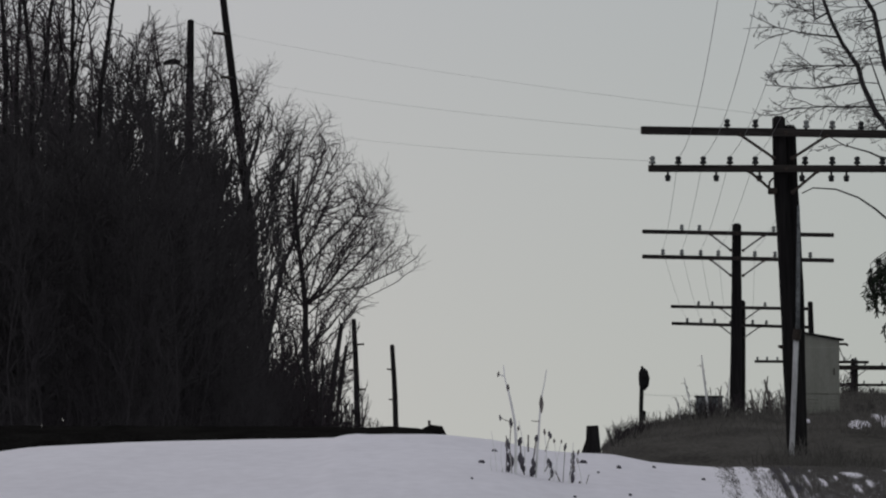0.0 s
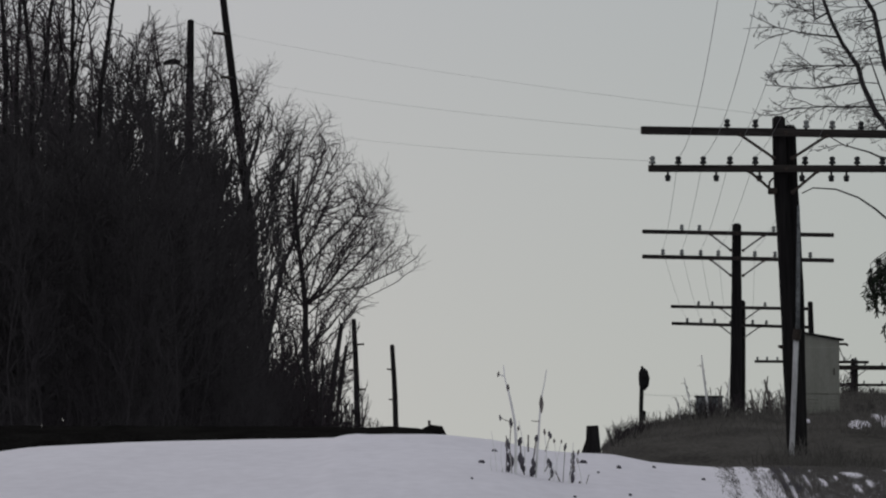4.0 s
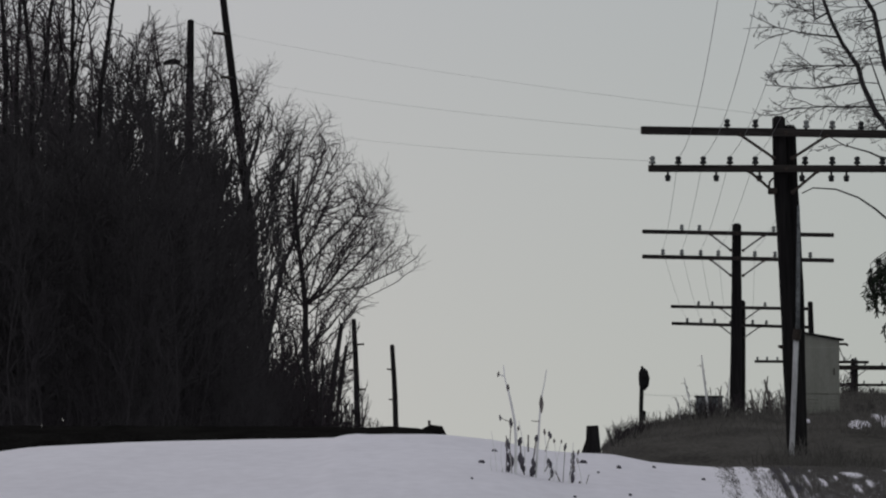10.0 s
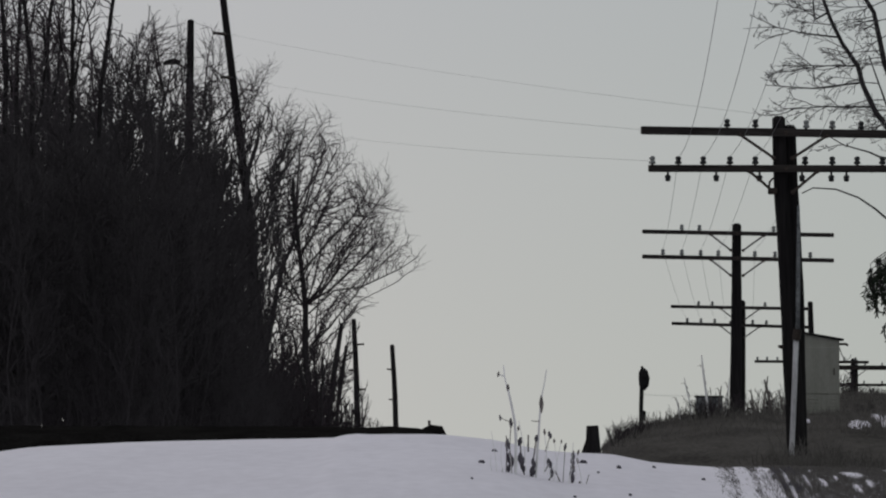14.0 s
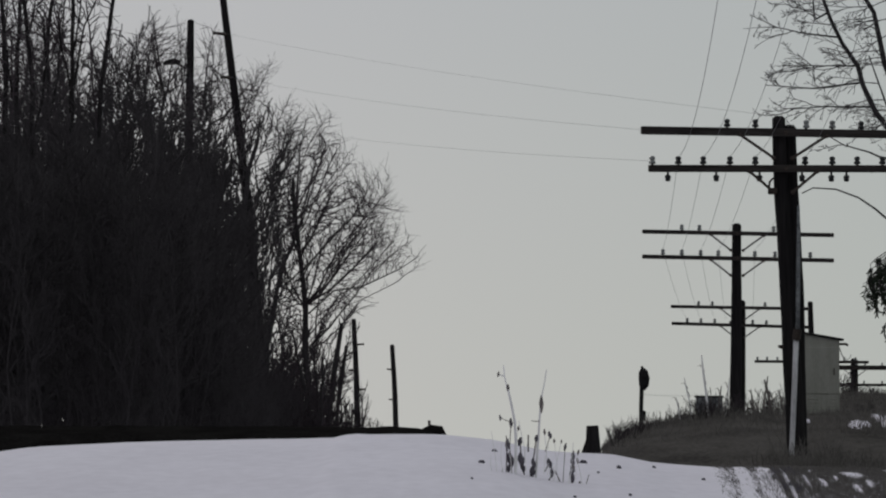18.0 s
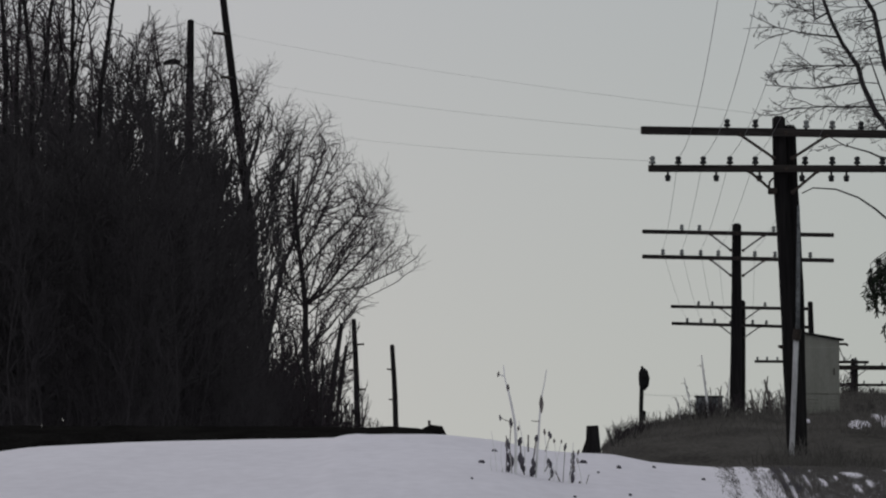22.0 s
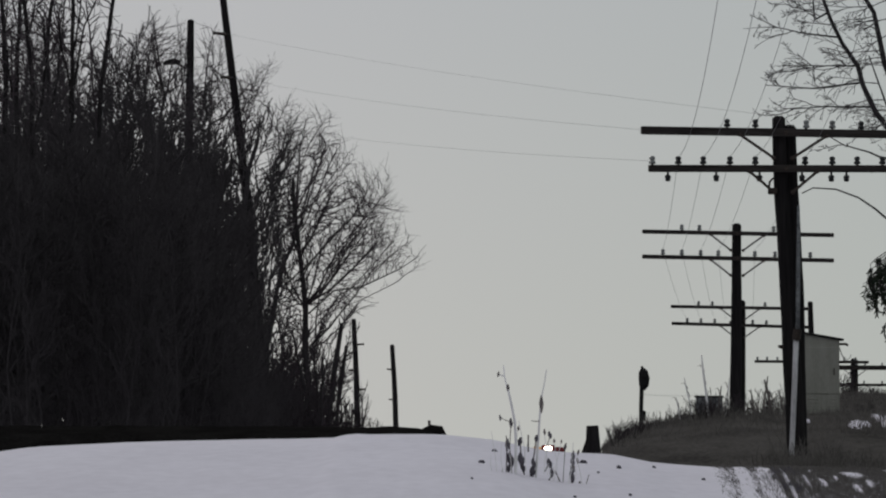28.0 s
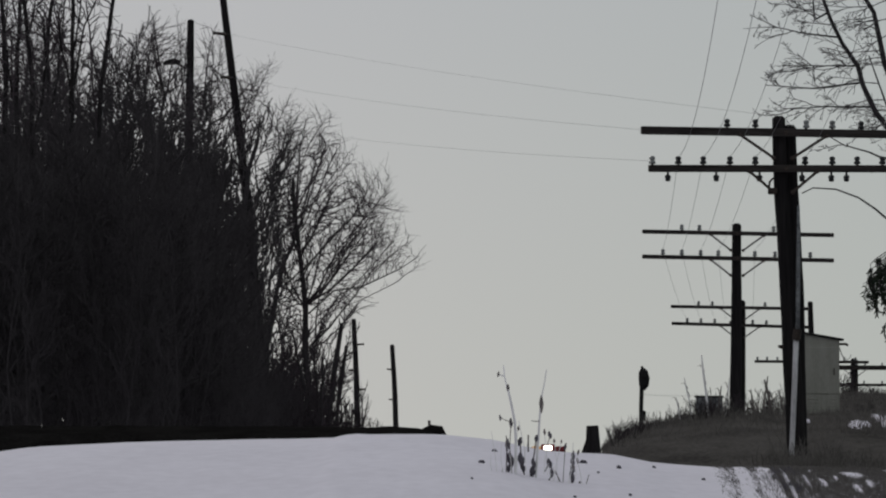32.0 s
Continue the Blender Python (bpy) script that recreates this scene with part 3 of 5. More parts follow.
# ---- trees ----
def limb(store, p, d, length, r, level, spec, rng):
    """One branch with all that grows from it. store[0]: trunk and limbs, store[1]: twigs."""
    n = (6, 4, 3, 2)[level]
    pts, rad = [p.copy()], [r]
    step = length / n
    tip = 0.45 if level == 0 else 0.35
    for i in range(n):
        w = spec["wobble"] * (0.6 if level == 0 else 1.0)
        d = (d + Vector((rng.gauss(0, w), rng.gauss(0, w), rng.gauss(0, w * 0.7) + spec["rise"] * (0.3 if level == 0 else 1)))).normalized()
        p = p + d * step
        pts.append(p.copy())
        rad.append(max(spec["thin"], r * (1 - (1 - tip) * (i + 1) / n)))
    sides = 7 if level == 0 else (5 if level == 1 else 3)
    store[0 if level <= spec["wood"] else 1].tube(pts, rad, sides, level < 2)
    if level >= spec["levels"]:
        return
    kids = spec["kids"][level]
    for k in range(kids):
        t = spec["bare"][level] + (1 - spec["bare"][level]) * (k + rng.random()) / kids
        f = t * n
        i = min(n - 1, int(f))
        q = pts[i].lerp(pts[i + 1], f - i)
        axis = (pts[i + 1] - pts[i]).normalized()
        out = axis.orthogonal().normalized()
        out.rotate(Matrix.Rotation(rng.uniform(0, 6.283), 3, axis))
        a = radians(rng.uniform(*spec["angle"]))
        nd = (axis * math.cos(a) + out * math.sin(a)).normalized()
        ln = length * spec["ratio"][level] * rng.uniform(0.65, 1.2) * (1.15 - 0.55 * t)
        rr = max(spec["thin"], (rad[i] * (1 - f + i) + rad[i + 1] * (f - i)) * rng.uniform(*spec["taper"]))
        limb(store, q, nd, ln, rr, level + 1, spec, rng)


def tree_meshes(seed, spec):
    rng = random.Random(seed)
    store = (Mesh(), Mesh())
    for s in range(spec["stems"]):
        a = rng.uniform(0, 6.283)
        spread = spec["splay"] * (rng.random() if spec["stems"] > 1 else 0.3)
        start = Vector((math.cos(a), math.sin(a), 0)) * spec["foot"] * rng.random()
        start.z = -0.15
        d = Vector((math.cos(a) * spread + spec["lean"], math.sin(a) * spread, 1)).normalized()
        limb(store, start, d, spec["height"] * (rng.uniform(0.75, 1.05) if spec["stems"] > 1 else rng.uniform(0.95, 1.05)), spec["girth"] * rng.uniform(0.6, 1.0), 0, spec, rng)
    return store


BASE = dict(stems=1, splay=0.2, foot=0.1, lean=0.0, height=6.0, girth=0.08, levels=3, wood=1, kids=(14, 7, 4), bare=(0.25, 0.15, 0.1), ratio=(0.42, 0.5, 0.5), angle=(25, 55), wobble=0.12, rise=0.10, thin=0.006, taper=(0.45, 0.68))
SPECS = {
    "brush": dict(BASE, stems=14, foot=0.75, splay=0.16, height=4.2, girth=0.02, levels=3, wood=0, kids=(9, 5, 3), bare=(0.12, 0.1, 0.1), ratio=(0.32, 0.5, 0.55), angle=(15, 42), thin=0.0062, wobble=0.16),
    "thorn": dict(BASE, stems=10, foot=0.35, splay=0.3, lean=0.2, height=1.7, girth=0.02, levels=3, wood=0, kids=(6, 4, 2), bare=(0.2, 0.1, 0.1), ratio=(0.4, 0.5, 0.5), angle=(12, 40), thin=0.005),
    "sapling": dict(BASE, stems=3, foot=0.3, splay=0.08, height=3.2, girth=0.062, levels=2, wood=0, kids=(6, 3), ratio=(0.35, 0.45), angle=(15, 35), thin=0.007),
    "shrub": dict(BASE, stems=9, foot=0.3, splay=0.5, height=0.8, girth=0.014, levels=2, wood=0, kids=(6, 4), ratio=(0.5, 0.5), angle=(15, 45), thin=0.004),
}
LABELS = {
    "brush": ("bush", "dense dark leafless brush at the foot of the trees", "bush", "brush of the thicket"),
    "thorn": ("thorn_bush", "low purplish leafless bush leaning out of the thicket", "bush", "low bushes at the thicket edge"),
    "sapling": ("sapling", "thin bare saplings at the edge of the thicket", "sapling", "saplings at the thicket edge"),
    "shrub": ("shrub", "small leafless shrub on the grassy bank", "shrub", "shrubs on the bank"),
}
MODELS = {}


def plant(kind, x, y, z=None, scale=1.0, turn=0.0, seed=0, tilt=0.0):
    """A bush of a kind, built once for each seed and copied after that."""
    z = (ground(x, y) if z is None else z)
    key = (kind, seed)
    if key in MODELS:
        ob = copy_thing(MODELS[key], pose(x, y, z, 0, tilt, turn))
        ob.scale = (scale, scale, scale)
        return ob
    name, label, category, group = LABELS[kind]
    wood, twigs = tree_meshes(seed * 17 + len(kind), SPECS[kind])
    ob = thing(name, label, category, pose(x, y, z, 0, tilt, turn), group)
    ob.scale = (scale, scale, scale)
    part("trunk", wood, BARK, ob, smooth=True)
    part("crown", twigs, BARK if kind == "brush" else TWIG, ob)
    MODELS[key] = ob
    return ob


def along(line, step):
    """Points every step or so along a line of guide points."""
    pts = [np.array(line[0], float)]
    for a, b in zip(line, line[1:]):
        a, b = np.array(a, float), np.array(b, float)
        n = max(1, round(float(np.linalg.norm(b - a)) / step))
        pts += [a + (b - a) * (i + 1) / n for i in range(n)]
    return pts


def colonise(seed, trunk, limbs, crowns, step, pull, tip, power):
    """A tree that grows from its trunk and main limbs towards points strewn through its crowns.
    Gives each node's place, parent and girth."""
    rng = np.random.default_rng(seed)
    pos, parent = [], []
    for line in (trunk, *limbs):
        first = line is trunk
        pts = along(line, step)
        prev = -1 if first else int(np.argmin([np.linalg.norm(p - pts[0]) for p in pos]))
        for k, p in enumerate(pts):
            if k == 0 and not first:
                continue
            wob = 0.022 * np.array([noise.noise((p[2] * 2.1, p[0], seed)), noise.noise((p[2] * 2.1, 7, seed)), 0])
            pos.append(p + wob)
            parent.append(prev)
            prev = len(pos) - 1
    goals = []
    for cx, cy, cz, rx, ry, rz, n in crowns:
        v = rng.normal(size=(n, 3))
        v = v / np.linalg.norm(v, axis=1)[:, None] * (rng.random((n, 1)) ** 0.42)
        goals.append(v * (rx, ry, rz) + (cx, cy, cz))
    goals = np.concatenate(goals)
    pull, heart = np.array(pull), np.array(trunk[len(trunk) // 2], float)
    near, dist = np.zeros(len(goals), int), np.full(len(goals), 1e9)
    fresh, kids = 0, {}
    for _ in range(90):
        new_pos = np.array(pos[fresh:])
        d = np.linalg.norm(goals[:, None, :] - new_pos[None], axis=2)
        k = d.argmin(1)
        dk = d[np.arange(len(goals)), k]
        better = dk < dist
        near[better], dist[better] = k[better] + fresh, dk[better]
        fresh = len(pos)
        keep = dist > step * 1.5
        goals, near, dist = goals[keep], near[keep], dist[keep]
        if not len(goals):
            break
        live = dist < step * 11
        for node in np.unique(near[live]):
            if kids.get(int(node), 0) >= 3:
                continue
            g = goals[live & (near == node)] - pos[node]
            out = pos[node] - heart
            way = (g / np.linalg.norm(g, axis=1)[:, None]).mean(0) + pull + 0.3 * out / (np.linalg.norm(out) + 0.3) + rng.normal(scale=0.22, size=3)
            pos.append(pos[node] + step * way / np.linalg.norm(way))
            parent.append(int(node))
            kids[int(node)] = kids.get(int(node), 0) + 1
        if len(pos) == fresh:
            break
    girth = np.zeros(len(pos))
    for i in range(len(pos) - 1, -1, -1):
        girth[i] = max(tip, girth[i] ** (1 / power))
        if parent[i] >= 0:
            girth[parent[i]] += girth[i] ** power
    return pos, parent, girth


KINDS = {
    "round": (0.1, (0.30, 0, 0.22), 0.0096, 3.5, 0.75, 0.078, "bare spreading tree with a fine rounded crown of twigs"),
    "slim": (0.1, (0.25, 0, 0.30), 0.0078, 3.2, 0.9, 0.035, "slight bare tree with a haze of fine upswept twigs"),
    "haze": (0.1, (0.30, 0, 0.25), 0.0048, 3.2, 1.0, 0.03, "thin bare tree with a pale haze of finest twigs"),
    "tall": (0.1, (0.04, 0, 0.45), 0.0098, 3.0, 0.35, 0.058, "tall bare dark tree with upright limbs in a thicket"),
}


def grove_tree(kind, x, y, trunk, limbs, crowns, seed):
    """A bare tree. The trunk's points are x and height over the datum, the limbs' x, y and height; all from its foot."""
    step, pull, tip, power, twiggy, stem, label = KINDS[kind]
    foot = ground(x, y)
    trunk = [(a, 0.0, b - foot) for a, b in trunk]
    trunk[0] = (trunk[0][0], 0.0, -0.2)
    limbs = [[(a, b, c - foot) for a, b, c in line] for line in limbs]
    crowns = [(a, b, c - foot, *rest) for a, b, c, *rest in crowns]
    rg = random.Random(seed)
    for cx, cy, cz, rx, ry, rz, n in crowns:
        for _ in range(2 + n // 150):
            a, f = rg.uniform(0, 6.283), rg.uniform(0.35, 0.85)
            end = Vector((cx + rx * f * math.cos(a) * rg.uniform(0.6, 1), cy + ry * rg.uniform(-0.7, 0.7), cz + rz * f * math.sin(a)))
            low = [p for p in trunk if p[2] < end.z - 0.7 * abs(end.x - p[0]) and p[2] > 0.35 * end.z]
            if not low:
                continue
            start = Vector(low[-1])
            limbs.append([start, start.lerp(end, 0.35) + Vector((0, 0, -0.12)), start.lerp(end, 0.7) + Vector((0, 0, -0.08)), end])
    pos, parent, girth = colonise(seed, trunk, limbs, crowns, step, pull, tip, power)
    for i in range(len(along(trunk, step))):
        girth[i] = max(girth[i], stem * (1 - 0.5 * i / len(along(trunk, step))))
    pos = [Vector(p) for p in pos]
    kids = [[] for _ in pos]
    for i, p in enumerate(parent):
        if p >= 0:
            kids[p].append(i)
    wood, crown = Mesh(), Mesh()
    starts = [0]
    while starts:
        i = starts.pop()
        chain = ([parent[i]] if parent[i] >= 0 else []) + [i]
        while kids[chain[-1]]:
            ks = sorted(kids[chain[-1]], key=lambda q: -girth[q])
            starts += ks[1:]
            chain.append(ks[0])
        g = [float(girth[q]) for q in chain]
        if parent[i] >= 0:
            g[0] = g[1]
        g[-1] *= 0.6
        store = wood if max(g) > 0.022 else crown
        store.tube([pos[q] for q in chain], g, 7 if max(g) > 0.03 else (4 if max(g) > 0.012 else 3), False)
    for i, p in enumerate(parent):
        if p < 0 or girth[i] > tip * 2.2 or rg.random() > twiggy:
            continue
        d = (pos[i] - pos[p]).normalized()
        d = (d + Vector((rg.gauss(0, 0.45), rg.gauss(0, 0.45), rg.gauss(0.12, 0.35)))).normalized()
        ln = rg.uniform(0.12, 0.38)
        mid = pos[i] + d * ln * 0.5
        d = (d + Vector((rg.gauss(0, 0.2), rg.gauss(0, 0.2), rg.gauss(0.12, 0.15)))).normalized()
        crown.tube([pos[i], mid, mid + d * ln * 0.5], [tip * 0.75, tip * 0.6, tip * 0.35], 3, False)
    ob = thing("tree", label, "tree", pose(x, y, foot), "trees of the thicket")
    part("trunk", wood, SILHOUETTEBARK if kind == "tall" else BARK, ob, smooth=True)
    part("crown", crown, TWIG, ob, "purplish-brown fine twigs")
    return ob


rng = random.Random(11)
# brush: a deep hedge, taller away from the track, its outline shaped to the
# camera's view: rise from the eye by bearing, sideways offset over distance
BEARING = [-0.070, -0.0587, -0.0504, -0.0467, -0.0415, -0.0362, -0.0302, -0.0268, -0.0247, -0.0238, -0.0232, -0.0219, -0.0200, -0.0160, -0.0137, -0.0120]
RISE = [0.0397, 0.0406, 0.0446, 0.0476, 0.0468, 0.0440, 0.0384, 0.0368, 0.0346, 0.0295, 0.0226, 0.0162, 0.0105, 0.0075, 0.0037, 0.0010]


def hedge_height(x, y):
    """The hedge's height at a place to fit the camera's view, the least within a bush's reach."""
    return EYE + min(float(np.interp((x + d) / y, BEARING, RISE)) for d in (-0.25, 0.0, 0.25, 0.5, 0.75)) * y - ground(x, y)


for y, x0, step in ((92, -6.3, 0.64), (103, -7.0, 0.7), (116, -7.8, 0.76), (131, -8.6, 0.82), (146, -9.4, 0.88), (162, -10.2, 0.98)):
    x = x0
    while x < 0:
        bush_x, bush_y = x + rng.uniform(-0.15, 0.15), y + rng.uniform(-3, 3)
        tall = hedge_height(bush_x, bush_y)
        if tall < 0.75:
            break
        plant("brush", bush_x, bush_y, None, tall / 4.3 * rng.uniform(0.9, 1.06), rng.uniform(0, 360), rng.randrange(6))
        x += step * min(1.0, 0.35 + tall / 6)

# trees: rounded crowns towards the track, slighter ones behind, tall ones away from it
grove_tree('round', -2.65, 150, ((0.0, 1.77), (-0.03, 2.83), (-0.09, 3.51), (-0.08, 4.41), (-0.2, 5.42), (-0.29, 6.2), (-0.33, 6.93)),
           (((-0.08, 0.0, 4.18), (0.47, 0.07, 4.69), (1.03, 0.15, 4.77), (1.71, 0.22, 5.08), (2.18, 0.3, 5.39)), ((-0.15, -0.0, 5.08), (0.36, -0.13, 5.64), (0.86, -0.27, 6.15), (1.2, -0.4, 6.76)), ((-0.08, 0.0, 3.73), (0.3, 0.25, 4.18), (0.58, 0.5, 4.63)), ((-0.29, 0.0, 6.2), (-0.03, 0.15, 6.76), (0.3, 0.3, 7.27))),
           ((0.36, 0, 5.81, 0.95, 1.15, 1.24, 1260), (1.06, 0, 5.7, 0.54, 0.74, 0.84, 337), (0.58, 0, 4.63, 0.62, 0.76, 0.56, 247), (-0.31, 0, 5.42, 0.67, 0.87, 1.24, 292), (-0.4, 0, 4.52, 0.43, 0.63, 0.73, 247), (0.25, 0, 4.35, 0.36, 0.56, 0.45, 101)), 3)
grove_tree('round', -3.64, 153, ((0.0, 1.77), (0.07, 3.55), (0.23, 4.46), (0.35, 5.15), (0.59, 5.72)),
           (((0.59, 0.0, 5.72), (1.02, 0.1, 6.24), (1.36, 0.2, 6.81)), ((0.35, 0.0, 5.15), (0.16, 0.13, 6.07), (0.27, 0.27, 6.87), (0.62, 0.4, 7.55)), ((0.16, -0.0, 6.07), (-0.13, -0.2, 6.87), (-0.18, -0.4, 7.55))),
           ((0.73, 0, 7.38, 0.73, 0.82, 0.62, 292), (0.39, 0, 6.7, 0.6, 0.8, 0.8, 180), (1.33, 0, 7.55, 0.32, 0.5, 0.3, 49)), 4)
grove_tree('round', -4.06, 149, ((0.0, 1.77), (0.06, 4.16), (0.11, 5.95), (0.22, 7.06), (0.39, 7.62)),
           (((0.11, 0.0, 5.95), (0.5, 0.1, 6.79), (0.84, 0.2, 7.4), (1.06, 0.3, 8.01)), ((0.13, -0.0, 6.62), (-0.06, -0.15, 7.4), (-0.17, -0.3, 8.01))),
           ((0.22, 0, 7.9, 0.54, 0.74, 0.6, 135), (0.78, 0, 7.73, 0.47, 0.6, 0.4, 67)), 5)
grove_tree('slim', -5.07, 156, ((0.0, 1.77), (0.03, 4.29), (0.07, 6.15), (0.14, 7.32), (0.26, 8.26)),
           (((0.07, 0.0, 6.74), (0.53, 0.1, 7.79), (0.94, 0.2, 8.61), (1.23, 0.3, 9.31)), ((0.07, -0.0, 7.32), (-0.23, -0.15, 8.26), (-0.29, -0.3, 8.96)), ((0.14, 0.0, 7.44), (0.1, 0.07, 8.49), (0.19, 0.13, 9.54), (0.33, 0.2, 10.24))),
           ((0.33, 0, 8.58, 0.65, 0.78, 0.58, 286), (0.91, 0, 8.72, 0.42, 0.62, 0.44, 83), (0.19, 0, 9.71, 0.23, 0.43, 0.53, 67)), 6)
grove_tree('slim', -6.08, 158, ((0.0, 1.78), (0.02, 4.79), (0.07, 6.68), (0.12, 8.1), (0.24, 8.93)),
           (((0.07, 0.0, 7.39), (0.42, 0.1, 8.46), (0.65, 0.2, 9.4), (0.73, 0.3, 10.23)), ((0.07, -0.0, 7.63), (-0.18, -0.1, 8.7), (-0.09, -0.2, 9.64), (0.06, -0.3, 10.47))),
           ((0.18, 0, 9.46, 0.65, 0.85, 0.95, 546), (0.59, 0, 8.64, 0.71, 0.79, 0.59, 286), (-0.24, 0, 8.81, 0.59, 0.73, 0.53, 234), (0.0, 0, 10.35, 0.24, 0.44, 0.41, 31)), 7)
grove_tree('slim', -6.6, 155, ((0.0, 1.77), (0.02, 4.73), (0.06, 6.94), (0.08, 8.44), (0.15, 9.26)),
           (((0.06, 0.0, 7.75), (0.35, 0.15, 8.68), (0.54, 0.3, 9.37)), ((0.06, -0.0, 7.98), (-0.18, -0.15, 8.79), (-0.12, -0.3, 9.49))),
           ((0.17, 0, 9.26, 0.52, 0.72, 0.64, 442), (0.4, 0, 9.84, 0.35, 0.55, 0.46, 57)), 8)
grove_tree('haze', -2.73, 160, ((0.0, 1.78), (0.0, 3.4), (0.05, 4.35), (0.19, 5.31)),
           (((0.0, 0.0, 3.88), (0.65, 0.1, 4.83), (1.36, 0.2, 5.43), (1.96, 0.3, 5.91)), ((0.12, -0.0, 4.83), (0.65, -0.1, 5.91), (1.24, -0.2, 6.63), (1.6, -0.3, 7.11)), ((0.05, 0.0, 4.35), (1.01, 0.03, 4.71), (1.72, 0.07, 5.07), (2.2, 0.1, 5.43))),
           ((1.19, 0, 6.27, 0.66, 0.86, 1.02, 330), (1.6, 0, 5.67, 0.57, 0.77, 0.57, 176), (1.01, 0, 6.99, 0.54, 0.74, 0.54, 132)), 31)
grove_tree('haze', -3.81, 162, ((0.0, 1.78), (0.05, 4.39), (0.17, 6.09), (0.34, 7.06)),
           (((0.17, 0.0, 6.09), (0.61, 0.1, 7.3), (0.97, 0.2, 8.15), (1.28, 0.3, 8.63)), ((0.25, -0.0, 6.57), (0.12, -0.1, 7.66), (0.25, -0.2, 8.51), (0.55, -0.3, 9.12))),
           ((1.0, 0, 8.27, 0.63, 0.78, 0.58, 121), (0.37, 0, 8.51, 0.51, 0.71, 0.56, 77), (1.52, 0, 7.72, 0.51, 0.71, 0.51, 88)), 32)
grove_tree('haze', -4.78, 164, ((0.0, 1.78), (0.04, 5.16), (0.12, 7.25), (0.25, 8.35)),
           (((0.12, 0.0, 7.25), (0.43, 0.1, 8.47), (0.74, 0.2, 9.33), (1.05, 0.3, 9.95)), ((0.12, -0.0, 7.61), (0.0, -0.1, 8.6), (-0.12, -0.2, 9.58), (-0.03, -0.3, 10.32))),
           ((0.56, 0, 9.27, 0.52, 0.72, 0.59, 88), (0.93, 0, 9.7, 0.32, 0.52, 0.32, 35), (-0.03, 0, 9.95, 0.32, 0.52, 0.56, 57)), 33)
grove_tree('haze', -5.85, 165, ((0.0, 1.78), (0.02, 5.18), (0.07, 7.65), (0.14, 8.64)),
           (((0.07, 0.0, 8.15), (0.18, 0.1, 9.26), (0.09, 0.2, 10.24), (0.02, 0.3, 11.11)), ((0.07, -0.0, 7.9), (-0.25, -0.1, 9.01), (-0.44, -0.2, 10.0), (-0.5, -0.3, 10.86))),
           ((0.02, 0, 10.12, 0.37, 0.57, 0.74, 132), (-0.5, 0, 10.24, 0.4, 0.6, 0.62, 121), (0.43, 0, 9.5, 0.37, 0.57, 0.56, 99)), 34)
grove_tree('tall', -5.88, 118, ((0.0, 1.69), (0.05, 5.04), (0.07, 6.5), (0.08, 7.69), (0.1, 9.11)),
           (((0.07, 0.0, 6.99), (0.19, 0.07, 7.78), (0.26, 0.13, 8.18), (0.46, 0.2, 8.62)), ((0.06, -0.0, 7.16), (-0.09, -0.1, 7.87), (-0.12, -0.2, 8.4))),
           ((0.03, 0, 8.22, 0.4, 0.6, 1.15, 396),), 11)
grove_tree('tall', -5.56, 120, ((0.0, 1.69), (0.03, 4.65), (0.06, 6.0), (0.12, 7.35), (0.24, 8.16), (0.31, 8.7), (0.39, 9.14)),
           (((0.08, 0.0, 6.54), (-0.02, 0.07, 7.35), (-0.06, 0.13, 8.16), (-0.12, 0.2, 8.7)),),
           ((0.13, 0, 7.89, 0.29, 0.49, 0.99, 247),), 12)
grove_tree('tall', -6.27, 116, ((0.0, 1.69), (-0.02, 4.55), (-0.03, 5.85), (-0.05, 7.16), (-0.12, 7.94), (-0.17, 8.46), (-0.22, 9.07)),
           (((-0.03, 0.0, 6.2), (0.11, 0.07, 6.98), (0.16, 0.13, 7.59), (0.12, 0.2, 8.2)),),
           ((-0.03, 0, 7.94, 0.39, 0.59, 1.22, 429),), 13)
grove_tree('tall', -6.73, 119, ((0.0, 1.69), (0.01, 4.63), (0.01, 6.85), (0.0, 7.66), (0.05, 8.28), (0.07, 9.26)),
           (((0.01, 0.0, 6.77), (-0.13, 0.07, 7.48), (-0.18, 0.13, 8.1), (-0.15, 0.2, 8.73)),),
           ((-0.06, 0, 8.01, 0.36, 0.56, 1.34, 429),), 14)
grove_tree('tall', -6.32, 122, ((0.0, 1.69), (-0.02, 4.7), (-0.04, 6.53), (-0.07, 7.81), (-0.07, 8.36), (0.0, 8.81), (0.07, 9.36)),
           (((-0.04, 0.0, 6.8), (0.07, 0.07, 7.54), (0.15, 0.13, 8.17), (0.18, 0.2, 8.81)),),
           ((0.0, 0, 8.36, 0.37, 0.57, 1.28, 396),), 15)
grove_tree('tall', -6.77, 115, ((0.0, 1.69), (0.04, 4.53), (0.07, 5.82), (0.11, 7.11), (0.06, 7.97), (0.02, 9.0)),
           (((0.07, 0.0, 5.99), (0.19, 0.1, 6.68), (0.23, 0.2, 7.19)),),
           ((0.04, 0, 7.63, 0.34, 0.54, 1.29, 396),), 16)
grove_tree('slim', -9.71, 168.0, ((0.0, 1.79), (0.05, 5.25), (0.1, 7.76), (0.13, 9.02), (0.1, 10.02)),
           (((0.1, 0.0, 8.26), (0.38, 0.15, 9.4), (0.48, 0.3, 10.53)), ((0.1, -0.0, 8.52), (-0.17, -0.15, 9.65), (-0.21, -0.3, 10.65))),
           ((0.1, 0, 10.21, 0.75, 0.95, 1.01, 286), (0.17, 0, 9.4, 0.75, 0.95, 0.75, 338)), 20)
